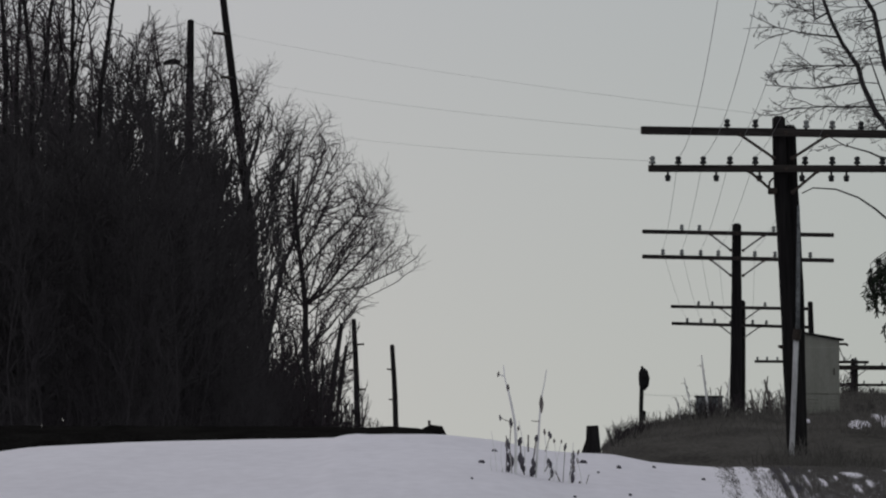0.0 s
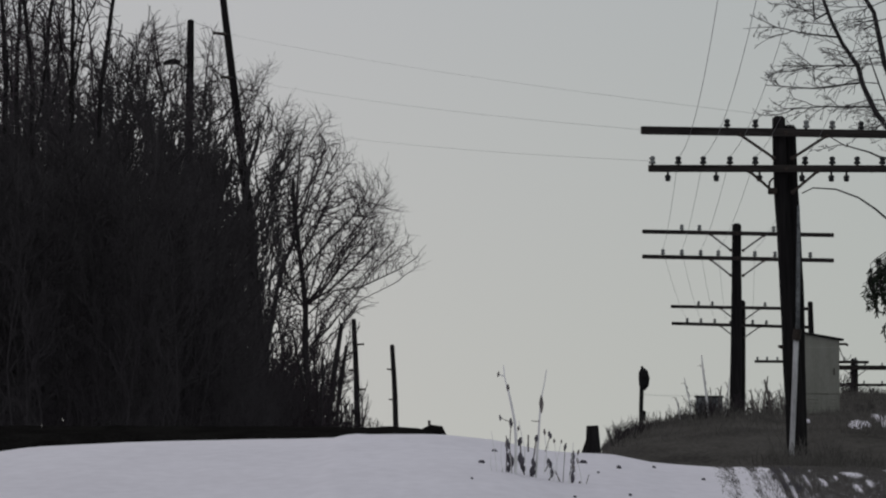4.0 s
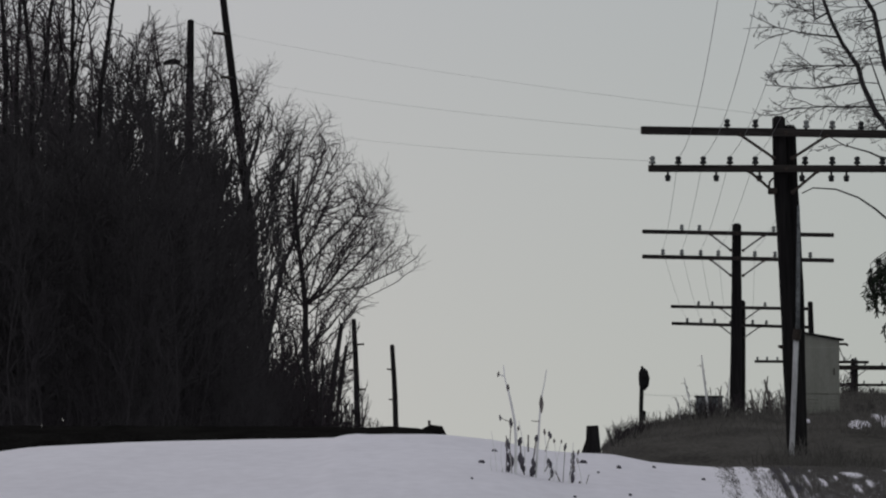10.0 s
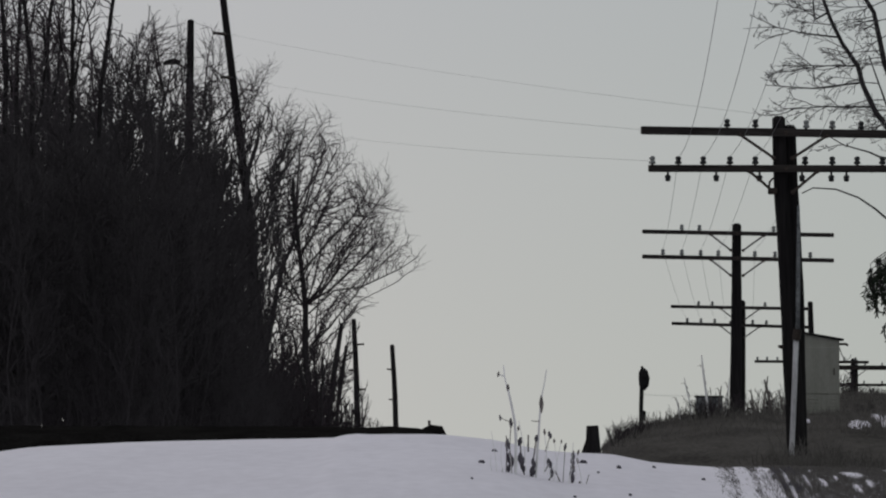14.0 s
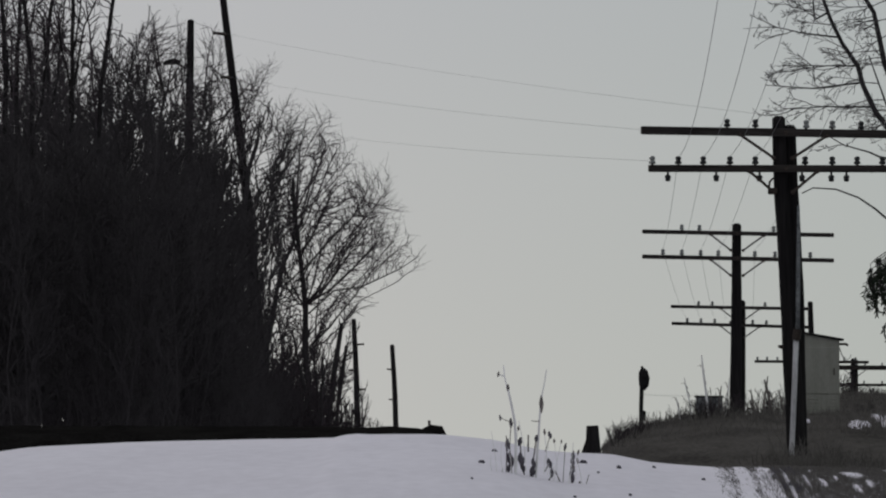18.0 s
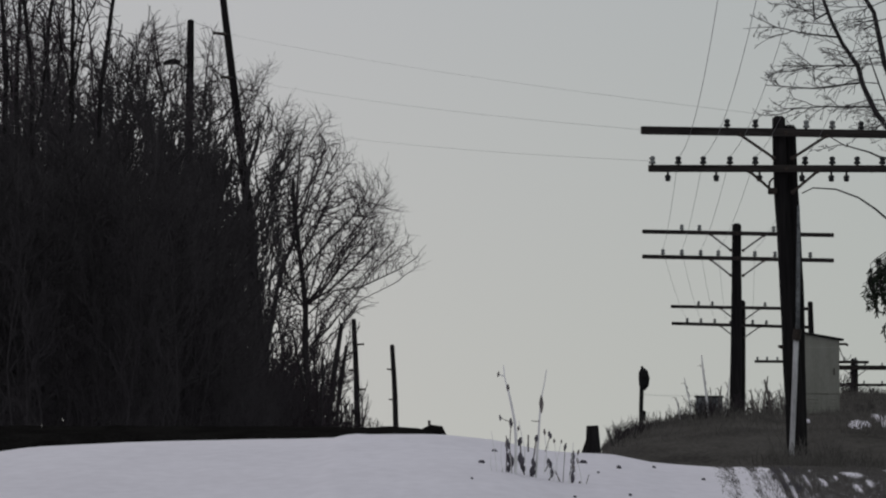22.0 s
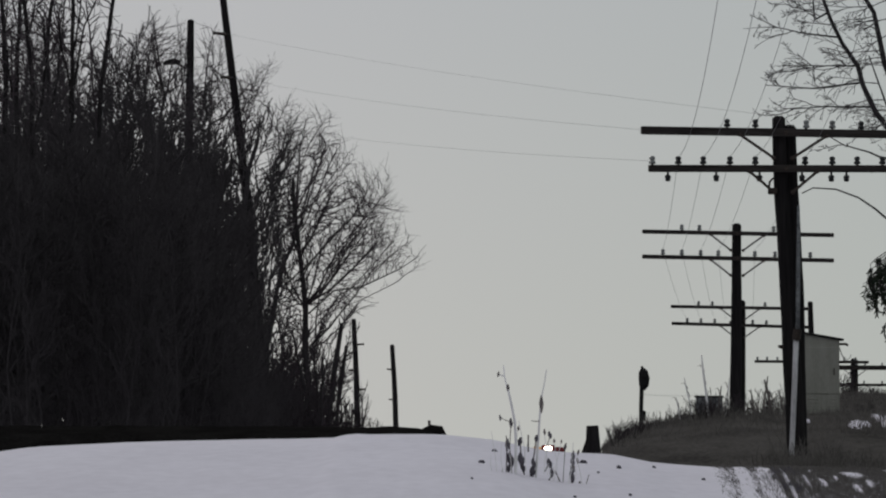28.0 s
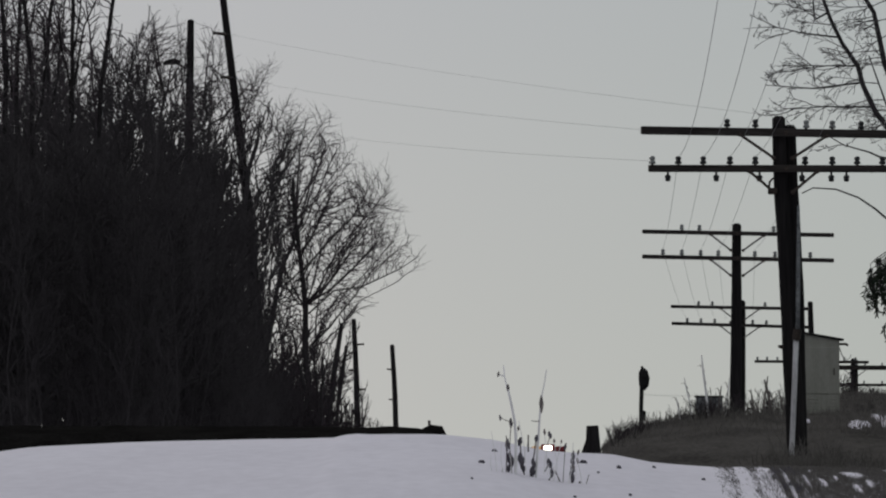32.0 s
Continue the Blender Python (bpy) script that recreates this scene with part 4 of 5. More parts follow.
grove_tree('slim', -9.1, 169.5, ((0.0, 1.79), (0.05, 5.28), (0.1, 7.82), (0.13, 9.08), (0.1, 10.1)),
           (((0.1, 0.0, 8.32), (0.38, 0.15, 9.47), (0.49, 0.3, 10.61)), ((0.1, -0.0, 8.58), (-0.17, -0.15, 9.72), (-0.21, -0.3, 10.73))),
           ((0.1, 0, 10.42, 0.76, 0.96, 1.01, 286), (0.17, 0, 9.59, 0.76, 0.96, 0.76, 338)), 21)
grove_tree('slim', -8.41, 171.0, ((0.0, 1.79), (0.05, 5.31), (0.1, 7.87), (0.13, 9.15), (0.1, 10.18)),
           (((0.1, 0.0, 8.38), (0.38, 0.15, 9.54), (0.49, 0.3, 10.69)), ((0.1, -0.0, 8.64), (-0.18, -0.15, 9.79), (-0.22, -0.3, 10.82))),
           ((0.1, 0, 9.6, 0.7, 0.9, 1.02, 286), (0.17, 0, 8.77, 0.7, 0.9, 0.77, 338)), 22)
grove_tree('slim', -7.84, 172.5, ((0.0, 1.79), (0.05, 5.34), (0.11, 7.93), (0.13, 9.22), (0.11, 10.25)),
           (((0.11, 0.0, 8.44), (0.39, 0.15, 9.6), (0.49, 0.3, 10.77)), ((0.11, -0.0, 8.7), (-0.18, -0.15, 9.86), (-0.22, -0.3, 10.9))),
           ((0.11, 0, 9.35, 0.58, 0.78, 1.03, 286), (0.17, 0, 8.51, 0.58, 0.78, 0.77, 338)), 23)
grove_tree('slim', -9.73, 174.0, ((0.0, 1.79), (0.05, 5.38), (0.11, 7.98), (0.13, 9.28), (0.11, 10.33)),
           (((0.11, 0.0, 8.5), (0.39, 0.15, 9.67), (0.5, 0.3, 10.85)), ((0.11, -0.0, 8.76), (-0.18, -0.15, 9.93), (-0.22, -0.3, 10.98))),
           ((0.11, 0, 9.87, 0.72, 0.92, 1.04, 286), (0.17, 0, 9.02, 0.72, 0.92, 0.78, 338)), 24)
grove_tree('slim', -9.02, 175.5, ((0.0, 1.8), (0.05, 5.41), (0.1, 8.04), (0.13, 9.35), (0.1, 10.4)),
           (((0.1, 0.0, 8.56), (0.39, 0.15, 9.74), (0.49, 0.3, 10.93)), ((0.1, -0.0, 8.82), (-0.19, -0.15, 10.01), (-0.23, -0.3, 11.06))),
           ((0.1, 0, 9.42, 0.72, 0.92, 1.05, 286), (0.17, 0, 8.56, 0.72, 0.92, 0.79, 338)), 25)
# low bushes leaning out at the foot of the thicket
for x, y, s, k in ((-2.95, 146, 0.8, 0), (-2.75, 148, 0.7, 1), (-2.5, 147, 0.6, 2), (-2.3, 149, 0.55, 3), (-2.12, 150, 0.5, 0), (-3.2, 147, 1.0, 2), (-3.45, 145, 1.2, 3), (-1.98, 152, 0.42, 1), (-2.4, 153, 0.5, 0), (-1.55, 151, 0.42, 2), (-3.15, 151, 1.15, 1), (-3.4, 152, 1.4, 0), (-3.5, 155, 1.7, 0), (-3.68, 157, 1.9, 2), (-3.3, 156, 1.35, 3), (-3.05, 154, 1.0, 1), (-1.4, 152, 0.36, 3), (-1.3, 153, 0.3, 0)):
    plant("thorn", x, y, None, s * 0.9 + 0.15, rng.uniform(-25, 25), k)
for x, y, s, k, tl in ((-2.34, 146, 0.78, 2, 9), (-2.14, 148, 0.6, 1, 11), (-2.22, 150, 0.5, 0, 13), (-1.95, 151, 0.4, 2, 14), (-1.72, 150, 0.46, 0, 9), (-1.6, 151, 0.4, 1, 11)):
    plant("sapling", x, y, None, s + 0.09, rng.uniform(0, 360), k, tl)

# two stout leaning stems at the outer edge
for (x, y), top, r, sd in (((-2.34, 150), ((0.1, 0.9), (0.2, 1.6), (0.33, 2.45)), 0.062, 1), ((-2.16, 150), ((0.06, 0.7), (0.14, 1.3), (0.24, 2.0)), 0.045, 2)):
    rg = random.Random(sd)
    ob = thing("sapling", "stout leaning bare stem at the edge of the thicket", "sapling", pose(x, y, 1.6), "saplings at the thicket edge")
    pts = [Vector((0, 0, -0.5))] + [Vector((a, 0, b)) for a, b in top]
    part("trunk", Mesh().tube(pts, [r, r, r * 0.9, r * 0.7], 7), BARK, ob, smooth=True)
    tw = (Mesh(), Mesh())
    for k in range(14):
        f = rg.uniform(0.3, 1.0) * 3
        i = min(2, int(f))
        q = pts[i].lerp(pts[i + 1], f - i)
        limb(tw, q, Vector((rg.gauss(0.15, 0.3), rg.gauss(0, 0.3), 0.8)).normalized(), rg.uniform(0.3, 0.75), 0.012, 2, dict(BASE, thin=0.0075, wood=-1, kids=(13, 6, 4)), rg)
    part("crown", tw[1], TWIG, ob)

# shrubs and reeds on the right-hand bank
for x, y, s, k in ((2.05, 88, 0.3, 0), (2.15, 90, 0.28, 1), (2.75, 92, 0.2, 2), (3.0, 93, 0.25, 0), (3.3, 94, 0.3, 1), (3.55, 95, 0.3, 2), (4.02, 96, 0.62, 0), (4.32, 96, 0.35, 2), (5.4, 97, 0.3, 0), (3.08, 90, 0.42, 1), (3.22, 90.5, 0.4, 2), (3.33, 91, 0.46, 0), (2.9, 91, 0.2, 1), (2.6, 90, 0.16, 0), (2.4, 89.5, 0.2, 2), (1.98, 86, 0.26, 2), (2.2, 87, 0.24, 0), (2.32, 88, 0.2, 1), (3.9, 94, 0.45, 2), (4.2, 94, 0.42, 1)):
    plant("shrub", x, y, turf_top(x, y) - 0.08, s, rng.uniform(0, 360), k)


# tangled growth along the embankment
for x, y, s, k in ((10.7, 204, 1.0, 0), (11.0, 208, 1.05, 1), (11.3, 203, 0.6, 2), (11.5, 212, 0.55, 0), (11.8, 206, 0.5, 1), (12.1, 214, 0.6, 2), (12.5, 205, 0.7, 0), (10.9, 214, 0.6, 2)):
    plant("shrub", x, y, far_bank_top(x, y) - 0.1, s, rng.uniform(0, 360), k)


# ---- large bare tree beyond the poles ----
def big_limb(store, pts, r0, r1, rng, kids, length):
    pts = [Vector(p) for p in pts]
    n = len(pts)
    bough = Mesh()
    bough.tube(pts, [r0 + (r1 - r0) * (i / (n - 1)) ** 0.8 for i in range(n)], 7)
    part("limb", bough, BARK, bt, smooth=True)
    spec = dict(BASE, levels=3, wood=0, kids=(0, 5, 3), wobble=0.2, rise=0.0, thin=0.0042, angle=(18, 48), ratio=(0.4, 0.5, 0.5))
    count = round(kids * 0.85)
    for k in range(count):
        t = (0.1 + 0.9 * (k + rng.random()) / count) * (n - 1)
        i = min(n - 2, int(t))
        q = pts[i].lerp(pts[i + 1], t - i)
        d = Vector((-0.7 + rng.gauss(0, 0.45), rng.gauss(0, 0.5), 0.02 + rng.gauss(0, 0.22))).normalized()
        limb(store, q, d, length * rng.uniform(0.7, 1.7), 0.009, 1, spec, rng)


rng = random.Random(5)
bt = thing("tree", "large bare tree with long crooked drooping limbs", "tree", pose(7.6, 108, 1.3))
st2 = (Mesh(), Mesh())
st2[0].tube([(0, 0, -0.3), (0.05, 0, 1.5), (-0.02, 0, 3.2), (0.1, 0, 5.2), (0.3, 0, 8.0)], [0.24, 0.2, 0.17, 0.14, 0.07], 10)
big_limb(st2, [(-0.0, 0, 2.9), (-0.8, -0.1, 4.3), (-1.41, -0.1, 5.07), (-1.59, -0.1, 5.45), (-1.67, -0.1, 5.74), (-1.89, -0.1, 6.06), (-2.05, -0.1, 6.39), (-2.16, -0.1, 6.69), (-2.3, -0.1, 7.3)], 0.05, 0.022, rng, 12, 0.55)
big_limb(st2, [(0.0, 0, 3.4), (-0.85, 0.2, 4.7), (-1.27, 0.2, 5.8), (-1.34, 0.2, 6.14), (-1.42, 0.2, 6.52), (-1.56, 0.2, 6.75), (-1.7, 0.2, 7.3)], 0.055, 0.025, rng, 18, 0.6)
big_limb(st2, [(-0.02, 0, 2.6), (-0.7, 0.1, 3.2), (-1.26, 0.1, 3.57), (-1.41, 0.1, 3.7), (-1.65, 0.1, 3.86), (-1.97, 0.1, 3.98), (-2.3, 0.1, 4.0), (-2.46, 0.1, 3.92)], 0.02, 0.009, rng, 0, 0.25)
big_limb(st2, [(-0.8, -0.1, 4.3), (-1.38, -0.2, 4.44), (-1.51, -0.2, 4.5), (-1.87, -0.2, 4.6), (-2.13, -0.2, 4.75)], 0.02, 0.007, rng, 1, 0.3)
big_limb(st2, [(-1.62, -0.1, 5.5), (-2.3, -0.2, 5.41), (-2.6, -0.2, 5.43), (-3.0, -0.2, 5.46)], 0.016, 0.005, rng, 6, 0.32)
big_limb(st2, [(-1.95, -0.1, 6.15), (-2.46, -0.2, 6.2), (-2.7, -0.2, 6.26), (-2.94, -0.2, 6.31)], 0.015, 0.005, rng, 6, 0.32)
big_limb(st2, [(-1.45, -0.1, 5.15), (-2.13, 0.2, 5.17), (-2.62, 0.2, 5.13)], 0.016, 0.005, rng, 8, 0.4)
big_limb(st2, [(-1.67, -0.1, 5.74), (-2.1, 0.1, 5.75), (-2.62, 0.1, 5.68)], 0.014, 0.005, rng, 7, 0.4)
big_limb(st2, [(-2.1, -0.1, 6.5), (-2.28, 0.0, 6.4), (-2.3, 0.0, 6.7), (-2.4, 0.0, 7.1)], 0.02, 0.01, rng, 7, 0.5)
big_limb(st2, [(0.0, 0, 3.0), (-0.6, 0.1, 4.3), (-1.05, 0.1, 4.9), (-1.25, 0.1, 5.2), (-1.5, 0.1, 5.9)], 0.03, 0.01, rng, 12, 0.5)
big_limb(st2, [(0.02, 0, 4.2), (-0.7, 0.2, 5.3), (-1.1, 0.2, 6.0), (-1.25, 0.2, 6.8)], 0.03, 0.012, rng, 10, 0.5)
part("trunk", st2[0], BARK, bt, smooth=True)
part("crown", st2[1], GREYTWIG, bt, "fine grey twigs")

# ---- drooping evergreen ----
rng = random.Random(8)
ev = thing("evergreen_tree", "dark evergreen with drooping ragged boughs", "tree", pose(8.22, 130, 1.6))
part("trunk", Mesh().tube([(0, 0, -0.3), (0, 0, 2), (0, 0, 4.9)], [0.1, 0.08, 0.02], 8), BARK, ev)
nd = Mesh()
bo = Mesh()
for k in range(90):
    low = k < 6
    z0 = 2.15 + 0.05 * k if low else 2.72 + 0.74 * k / 90
    a = rng.uniform(0, 6.283)
    ln = rng.uniform(0.6, 0.85) if low else rng.uniform(0.72, 1.02)
    pts = [Vector((math.cos(a) * ln * t, math.sin(a) * ln * t, z0 + 0.32 * t - 0.58 * t * t)) for t in (0, 0.3, 0.6, 0.85, 1.0)]
    bo.tube(pts, [0.024, 0.018, 0.013, 0.009, 0.005], 4)
    for j in range(5):
        f = (0.3 + 0.7 * (j + rng.random()) / 5) * 4
        i = min(3, int(f))
        q = pts[i].lerp(pts[i + 1], f - i)
        tip = q + Vector((rng.gauss(0, 0.05), rng.gauss(0, 0.05), -rng.uniform(0.08, 0.36)))
        bo.tube([q, q.lerp(tip, 0.5) + Vector((rng.gauss(0, 0.02), 0, 0)), tip], [0.006, 0.005, 0.003], 3, False)
        for _ in range(15):
            c = q.lerp(tip, rng.uniform(0.25, 1.0))
            e = c + Vector((rng.gauss(0, 0.035), rng.gauss(0, 0.035), -rng.uniform(0.0, 0.09)))
            nd.tube([c, c.lerp(e, 0.5), e], [0.007, 0.013, 0.003], 3, False)
part("boughs", bo, BARK, ev)
part("foliage", nd, NEEDLE, ev)


# ---- grass on the banks ----
def tufts(count, x0, x1, y0, y1, top, h0, h1, r, seed):
    rg = random.Random(seed)
    m = Mesh()
    for _ in range(count):
        x, y = rg.uniform(x0, x1), rg.uniform(y0, y1)
        if x < x0 * y / 88:
            continue
        z = top(x, y) - 0.02
        h = rg.uniform(h0, h1) * (0.4 + rg.random() ** 2)
        lx, ly = rg.gauss(0, 0.22) * h, rg.gauss(0, 0.2) * h
        m.tube([(x, y, z), (x + lx * 0.4, y + ly * 0.4, z + h * 0.6), (x + lx, y + ly, z + h)], [r, r * 0.8, r * 0.3], 3, False)
    return m


g1 = part("grass", tufts(9500, 1.84, 8.0, 84, 99, turf_surface, 0.02, 0.1, 0.004, 3), GRASS)
tagged(g1, "dead grass standing on the mound", "grass", kind="stuff")
foot_grass = tufts(900, 2.9, 4.9, 74, 79.75, turf_surface, 0.03, 0.12, 0.006, 9)
for seed, count, x0, x1, high in ((10, 900, 3.25, 4.5, 0.2), (11, 900, 3.45, 4.2, 0.3)):
    more = tufts(count, x0, x1, 76, 79.75, turf_surface, 0.05, high, 0.006, seed)
    k = len(foot_grass.v)
    foot_grass.v += more.v
    foot_grass.f += [[q + k for q in f] for f in more.f]
g5 = part("grass", tufts(1500, 1.9, 4.15, 88, 96, turf_surface, 0.04, 0.2, 0.0045, 15), GRASS)
tagged(g5, "tall sparse dead grass along the crest of the mound", "grass", kind="stuff")
g4 = part("grass", foot_grass, GRASS)
tagged(g4, "dead grass round the foot of the pole", "grass", kind="stuff")
g2 = part("grass", tufts(1500, 5.2, 16, 150, 215, far_bank_top, 0.1, 0.35, 0.012, 4), GRASS)
g6 = part("grass", tufts(5000, 4.3, 12.6, 188, 200, far_bank_top, 0.06, 0.26, 0.008, 14), GRASS)
tagged(g6, "dead grass along the top of the embankment", "grass", kind="stuff")
tagged(g2, "dead grass along the embankment", "grass", kind="stuff")


# ---- weeds in the snow ----
def weed(label, x, y, stalks, group="dry weeds in the snow", pale=False, mat=None):
    """Dry stalks with seed heads. Each stalk: its line in x and z, its girth, and its heads in x, z and size."""
    ob = thing("dry_weed", label, "weed", pose(x, y, ground(x, y) - 0.01), group)
    for n, (line, r, heads) in enumerate(stalks):
        dy = 0.05 * math.sin(3 * n)
        pts = [Vector((a, dy, b)) for a, b in line]
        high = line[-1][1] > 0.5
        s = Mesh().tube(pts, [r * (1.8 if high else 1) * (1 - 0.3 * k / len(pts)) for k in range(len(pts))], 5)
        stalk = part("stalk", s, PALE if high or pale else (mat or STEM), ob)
        for k, (a, b, size) in enumerate(heads):
            size *= 0.78 if b > 0.33 else 1.0
            reach = 6.0 if b > 0.45 and 0.0105 < size < 0.0117 else 1.5 + 0.8 * math.sin(19 * a + 23 * b) ** 2
            q, w = Vector((a, dy, b)), 0.5 * math.sin(7 * a + 31 * b + k)
            up = Vector((w * size + 0.1 * size * reach, 0, size * reach))
            pts = [q - up, q - up * 0.5 + Vector((size * 0.15, 0, 0)), q, q + up * 0.55 - Vector((size * 0.2, 0, 0)), q + up]
            wide = size * (1.6 if reach == 6.0 else 1.0)
            hm = Mesh().tube(pts, [wide * 0.35, wide * 0.7, wide * 0.95, wide * 0.6, wide * 0.25], 7)
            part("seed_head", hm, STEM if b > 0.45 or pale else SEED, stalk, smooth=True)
    return ob


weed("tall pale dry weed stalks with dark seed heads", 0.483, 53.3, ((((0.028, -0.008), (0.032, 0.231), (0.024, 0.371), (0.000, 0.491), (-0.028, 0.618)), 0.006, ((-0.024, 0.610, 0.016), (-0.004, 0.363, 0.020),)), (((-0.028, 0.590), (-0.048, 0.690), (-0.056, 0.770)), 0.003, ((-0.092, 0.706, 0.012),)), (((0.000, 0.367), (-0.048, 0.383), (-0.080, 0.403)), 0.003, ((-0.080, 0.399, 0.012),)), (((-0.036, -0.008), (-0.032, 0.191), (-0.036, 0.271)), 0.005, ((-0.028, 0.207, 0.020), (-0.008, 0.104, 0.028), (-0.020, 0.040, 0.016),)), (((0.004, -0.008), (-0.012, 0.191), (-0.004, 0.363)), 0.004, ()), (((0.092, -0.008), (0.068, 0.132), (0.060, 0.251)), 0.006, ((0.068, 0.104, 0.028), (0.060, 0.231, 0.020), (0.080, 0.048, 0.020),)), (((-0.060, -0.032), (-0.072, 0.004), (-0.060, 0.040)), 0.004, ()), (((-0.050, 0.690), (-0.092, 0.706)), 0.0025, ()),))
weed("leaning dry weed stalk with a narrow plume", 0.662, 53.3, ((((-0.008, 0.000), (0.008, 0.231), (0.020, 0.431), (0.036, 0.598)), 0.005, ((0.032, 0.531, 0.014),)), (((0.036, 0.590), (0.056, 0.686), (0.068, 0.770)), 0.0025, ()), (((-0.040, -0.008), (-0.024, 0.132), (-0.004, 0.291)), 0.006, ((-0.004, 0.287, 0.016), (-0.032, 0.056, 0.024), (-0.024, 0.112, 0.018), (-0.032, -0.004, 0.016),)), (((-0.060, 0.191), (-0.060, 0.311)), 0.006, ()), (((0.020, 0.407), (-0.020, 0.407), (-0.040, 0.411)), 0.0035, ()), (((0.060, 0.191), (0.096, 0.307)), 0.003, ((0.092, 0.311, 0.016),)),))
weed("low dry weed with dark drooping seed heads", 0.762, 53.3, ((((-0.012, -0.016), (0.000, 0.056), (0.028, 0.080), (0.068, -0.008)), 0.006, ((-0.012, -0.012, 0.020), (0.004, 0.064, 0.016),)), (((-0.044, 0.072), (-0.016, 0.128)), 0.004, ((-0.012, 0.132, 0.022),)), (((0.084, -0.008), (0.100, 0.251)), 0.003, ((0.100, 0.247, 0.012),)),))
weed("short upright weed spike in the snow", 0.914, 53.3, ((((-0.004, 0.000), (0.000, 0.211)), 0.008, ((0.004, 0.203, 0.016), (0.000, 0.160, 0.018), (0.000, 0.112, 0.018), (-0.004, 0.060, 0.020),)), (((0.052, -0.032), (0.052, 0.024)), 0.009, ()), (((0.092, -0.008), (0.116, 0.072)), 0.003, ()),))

rng = random.Random(31)
for n in range(5):
    x = 0.42 + 0.13 * n
    stalks = []
    for k in range(4):
        a, h = rng.uniform(-0.07, 0.07), rng.uniform(0.1, 0.36)
        b = a + rng.uniform(-0.06, 0.06)
        heads = ((b, h, rng.uniform(0.007, 0.012)),) if rng.random() < 0.5 else ()
        stalks.append((((a, -0.02), ((a + b) / 2 + rng.uniform(-0.015, 0.015), h * 0.5), (b, h)), rng.uniform(0.002, 0.0035), heads))
    weed("sparse pale dry weed stalks in the snow", x, 53.4 + rng.uniform(-0.4, 0.6), stalks, pale=True)

for x, y, s in ((0.275, 54.2, 0.02), (0.385, 56.5, 0.017), (1.31, 56.2, 0.024), (1.06, 57, 0.024), (1.29, 52, 0.015), (1.62, 58, 0.016), (0.2, 52, 0.012), (1.93, 56, 0.016), (1.13, 55, 0.014), (0.9, 51.5, 0.012)):
    c = Mesh()
    c.tube([(-s * 1.4, 0, 0), (-s * 0.6, 0, s * 0.4), (s * 0.5, 0, s * 0.3), (s * 1.4, 0, -s * 0.2)], [s * 0.2, s * 0.75, s * 0.7, s * 0.2], 6)
    tagged(part("clod", c, SEED, at=pose(x, y, ground(x, y), 0, 0, rng.uniform(0, 180))), "small dark clod lying on the snow", "clod", "clods on the snow")

# dead grass at the foot of the mound, in strips that run down the slope with snow between them
STRIP_X = (1.97, 2.03, 2.125, 2.155, 2.245, 2.275, 2.31, 2.345, 2.40, 2.445, 2.46, 2.495, 2.507, 2.528, 2.54, 2.60, 2.8, 4.2)
STRIP_COVER = (0.0, 0.13, 0.45, 0.02, 0.02, 0.55, 0.3, 0.2, 0.4, 0.45, 0.97, 0.97, 0.1, 0.1, 0.97, 0.88, 0.93, 0.95)
BARE = ((3.05, 58.3, 0.085, 1.1), (3.0, 55.2, 0.035, 0.8), (2.777, 56.2, 0.025, 0.9), (2.895, 57.3, 0.024, 0.7), (2.744, 59.0, 0.024, 0.6), (3.125, 56.3, 0.03, 0.8), (2.66, 56.6, 0.014, 1.3), (2.4, 60.2, 0.05, 1.6))
rng = random.Random(21)


def strip_cover(x, y):
    """How much of the snow the grass hides."""
    c = x - 0.026 * (y - 54)
    cover = float(np.interp(c + 0.012 * noise.noise((3 * c, 0.5 * y, 6)), STRIP_X, STRIP_COVER))
    for cx, cy, rx, ry in BARE:
        d = math.hypot((c - cx) / rx, (y - cy) / ry) + 0.35 * noise.noise((14 * c, 1.5 * y, 8))
        cover *= 0.06 + 0.94 * smooth(0.75, 1.2, d)
    return cover


clumps = 0
while clumps < 44:
    c = rng.uniform(2.44, 2.6) if clumps % 3 == 0 else rng.uniform(2.05, 3.1)
    y = rng.uniform(54, 60)
    x = c + 0.026 * (y - 54)
    if rng.random() > strip_cover(x, y) - 0.2 * (c > 2.6):
        continue
    clumps += 1
    stalks = []
    tall = 0.6 if c < 2.3 else 1.0
    for _ in range(rng.randint(4, 7)):
        p, h = rng.gauss(0, 0.012), rng.uniform(0.025, 0.055) * tall
        lean = -h * rng.gauss(0.45, 0.2)
        stalks.append((((p, -0.02), (p + lean * 0.4, h * 0.5), (p + lean, h)), rng.uniform(0.002, 0.004), ()))
    weed("clump of leaning dry brown stalks in the snow", x, y, stalks, "leaning stalks by the mound", mat=SEED if 2.43 < c < 2.6 else GRASS)
m = Mesh()
for i in range(90000):
    y = rng.uniform(52.8, 61.8)
    x = rng.uniform(1.96, 3.35) + 0.026 * (y - 54)
    if rng.random() > -math.log(1.001 - strip_cover(x, y)) / 5:
        continue
    z, h = ground(x, y) - 0.008, rng.uniform(0.016, 0.036)
    lean = h * rng.gauss(-0.3, 0.5)
    r = rng.uniform(0.001, 0.0024)
    m.tube([(x, y, z), (x + lean, y + 0.3 * lean, z + h)], [r, r * 0.4], 3, False)
tagged(part("dead_grass", m, GRASS), "trampled dead grass poking through the snow", "grass", kind="stuff")

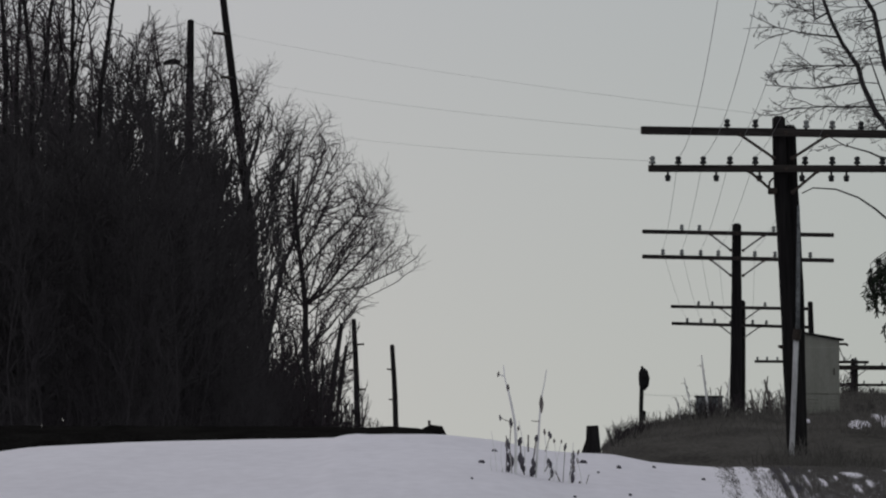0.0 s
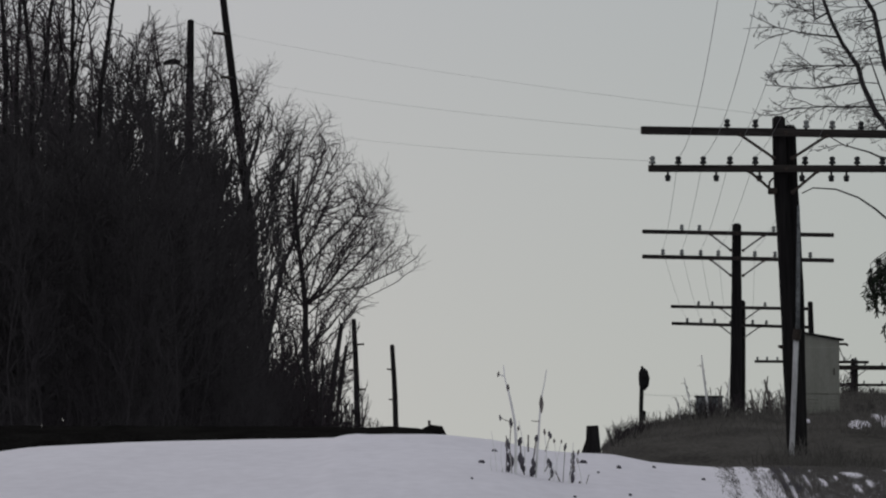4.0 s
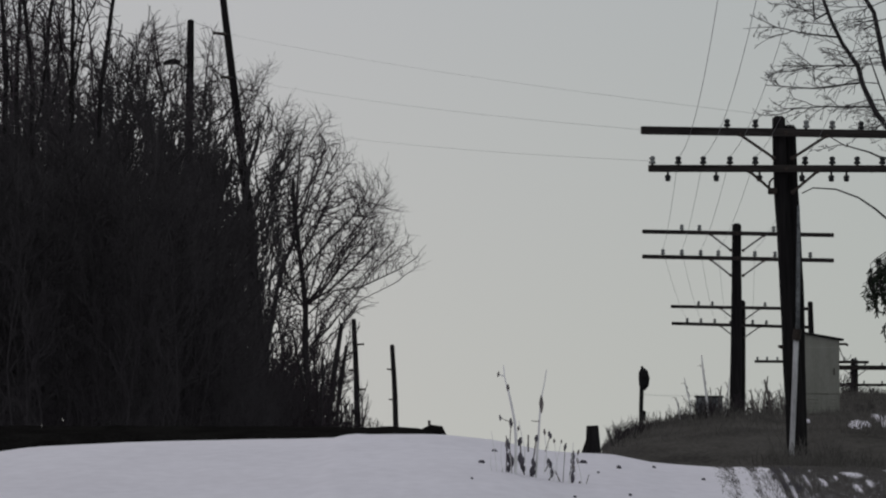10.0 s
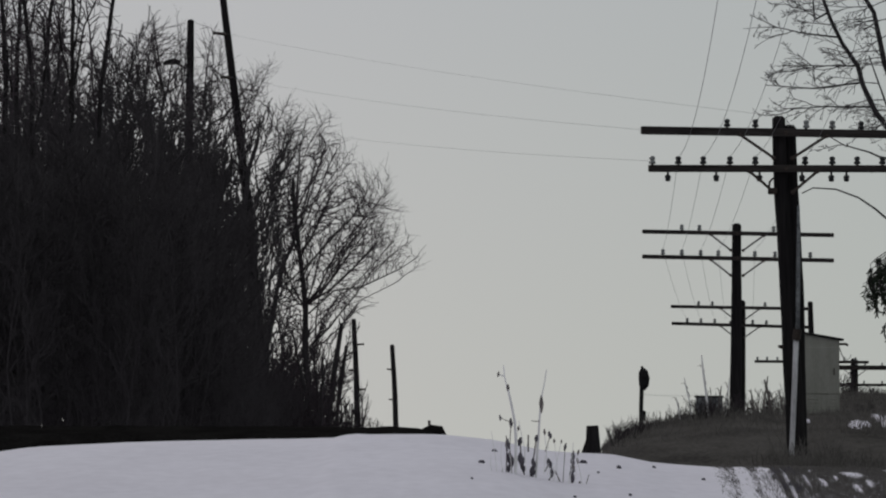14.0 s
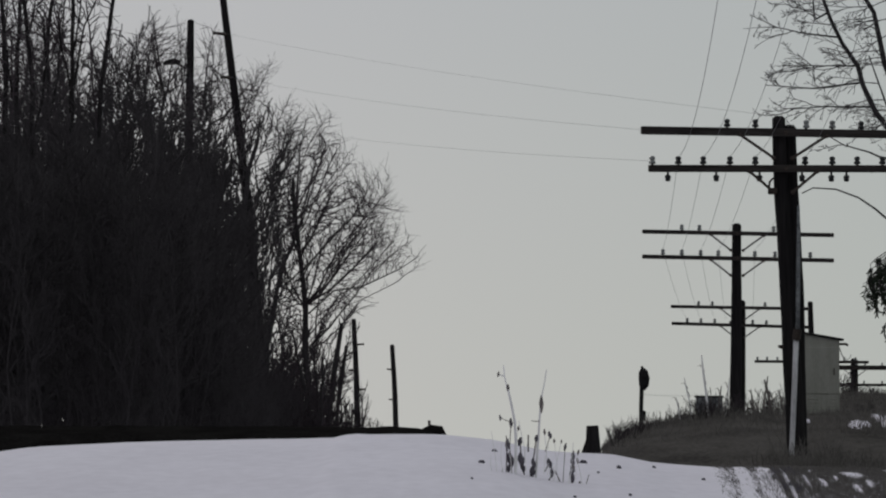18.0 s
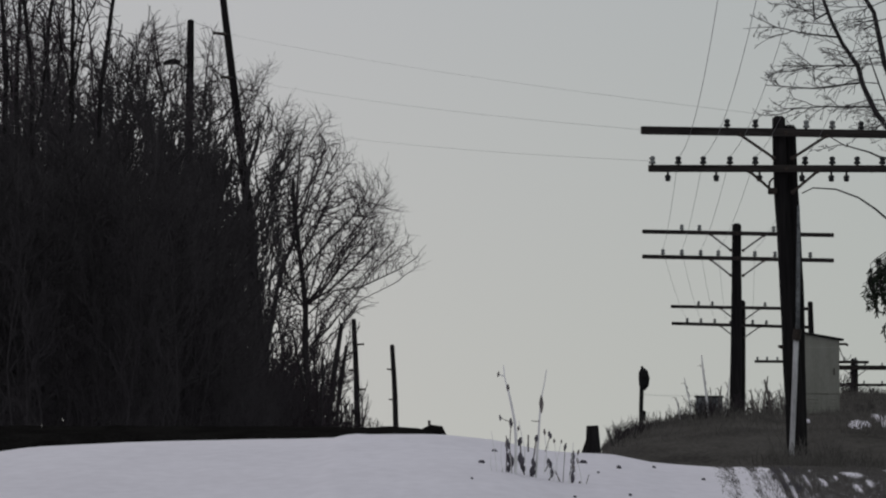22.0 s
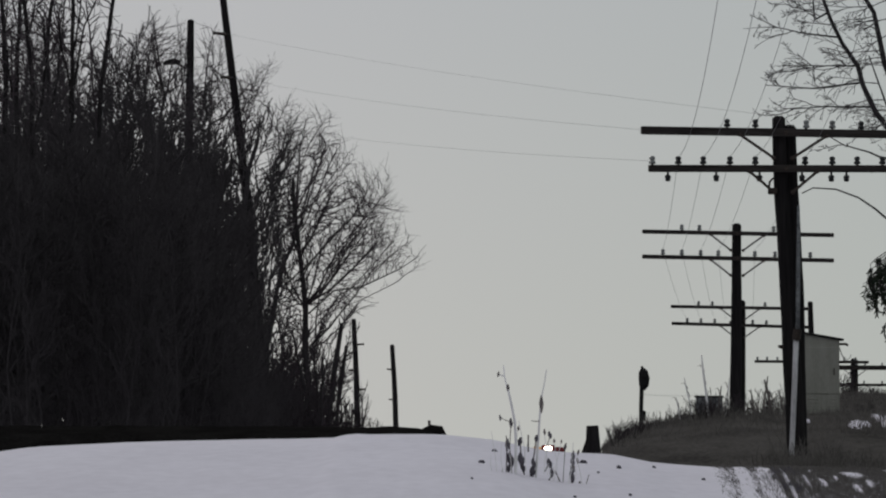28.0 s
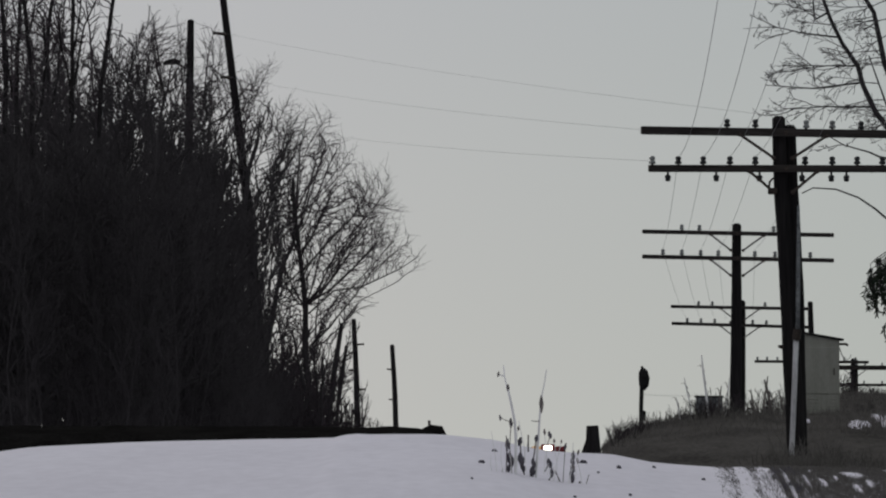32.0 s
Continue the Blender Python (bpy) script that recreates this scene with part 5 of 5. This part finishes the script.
# reeds
for x, y, h, lean, r in ((3.23, 92, 0.78, -0.08, 0.016), (3.04, 92, 0.53, -0.10, 0.010), (3.44, 92, 0.5, 0.05, 0.010), (3.36, 92.5, 0.4, 0.05, 0.012), (2.86, 91, 0.3, -0.05, 0.009), (3.94, 93, 0.5, 0.06, 0.016), (4.06, 93, 0.46, -0.1, 0.018), (4.22, 93.5, 0.34, -0.06, 0.012), (3.86, 93.5, 0.36, -0.05, 0.012)):
    ob = thing("reed_clump", "thin pale dead reeds on the mound", "reeds", pose(x, y, turf_top(x, y) - 0.03), "reeds on the mound")
    part("reed", Mesh().tube([(0, 0, 0), (lean * 0.3, 0, h * 0.4), (lean * 0.75, 0, h * 0.75), (lean, 0, h)], [r, r * 0.9, r * 0.8, r * 0.4], 5), PALE if r < 0.011 or h > 0.7 else STEM, ob)
    part("reed", Mesh().tube([(0.05, 0.02, 0), (0.06 + lean * 0.2, 0.02, h * 0.25), (0.05 + lean * 0.3, 0.02, h * 0.5)], [0.008, 0.007, 0.004], 5), STEM, ob)
    for k in range(3):
        q = 0.35 + 0.2 * k
        part("leaf", Mesh().tube([(lean * q * q, 0, h * q), (lean * q + 0.03 * (1 - k), 0.01, h * q + 0.07), (lean * q + 0.07 * (1 - k), 0.01, h * q + 0.06)], [0.007, 0.006, 0.002], 4), STEM, ob)

# thin snow lying on the mound
def snow_patch(x, y, sx, sy, seed):
    n = 40
    edge = [0.8 + 0.55 * noise.noise((2.2 * math.cos(6.2832 * k / n), 2.2 * math.sin(6.2832 * k / n), seed * 3.7)) + 0.15 * noise.noise((8 * math.cos(6.2832 * k / n), 8 * math.sin(6.2832 * k / n), seed)) for k in range(n)]
    m = Mesh()
    m.v.append((x, y, turf_surface(x, y) + 0.03))
    for f in (0.35, 0.7, 0.9, 1.0):
        for k in range(n):
            a = 2 * math.pi * k / n
            px, py = x + math.cos(a) * sx * f * edge[k], y + math.sin(a) * sy * f * edge[k]
            m.v.append((px, py, turf_surface(px, py) + (0.03 if f < 0.8 else (0.015 if f < 0.95 else -0.03))))
    m.f = [[0, 1 + k, 1 + (k + 1) % n] for k in range(n)]
    m.f += [[1 + n * q + k, 1 + n * (q + 1) + k, 1 + n * (q + 1) + (k + 1) % n, 1 + n * q + (k + 1) % n] for q in range(3) for k in range(n)]
    return tagged(part("snow_patch", m, SNOW, smooth=True), "thin patch of snow lying on dead grass", "snow patch", "snow patches on the mound")


snow_patch(4.78, 86.6, 0.17, 0.8, 1)
snow_patch(4.68, 85.9, 0.08, 0.5, 2)
snow_patch(5.12, 87.4, 0.14, 2.2, 3)
snow_patch(4.22, 87.6, 0.04, 0.35, 4)
over = tufts(1300, 4.45, 5.4, 84.5, 89.5, turf_surface, 0.04, 0.13, 0.005, 27)
tagged(part("grass", over, GRASS), "dead grass poking through the snow patches", "grass", kind="stuff")


# ---- what moves ----
def motions():
    rows = []
    for t in (0, 6, 12, 18, 22, 24, 25, 25.4, 25.7, 26, 26.5, 27, 27.5, 29, 30.5, 32):
        y = 1025 - 12 * t
        rows.append((t, pose(rail_x(y), y, rail_z(y))))
    walk(loco, rows)


motions()
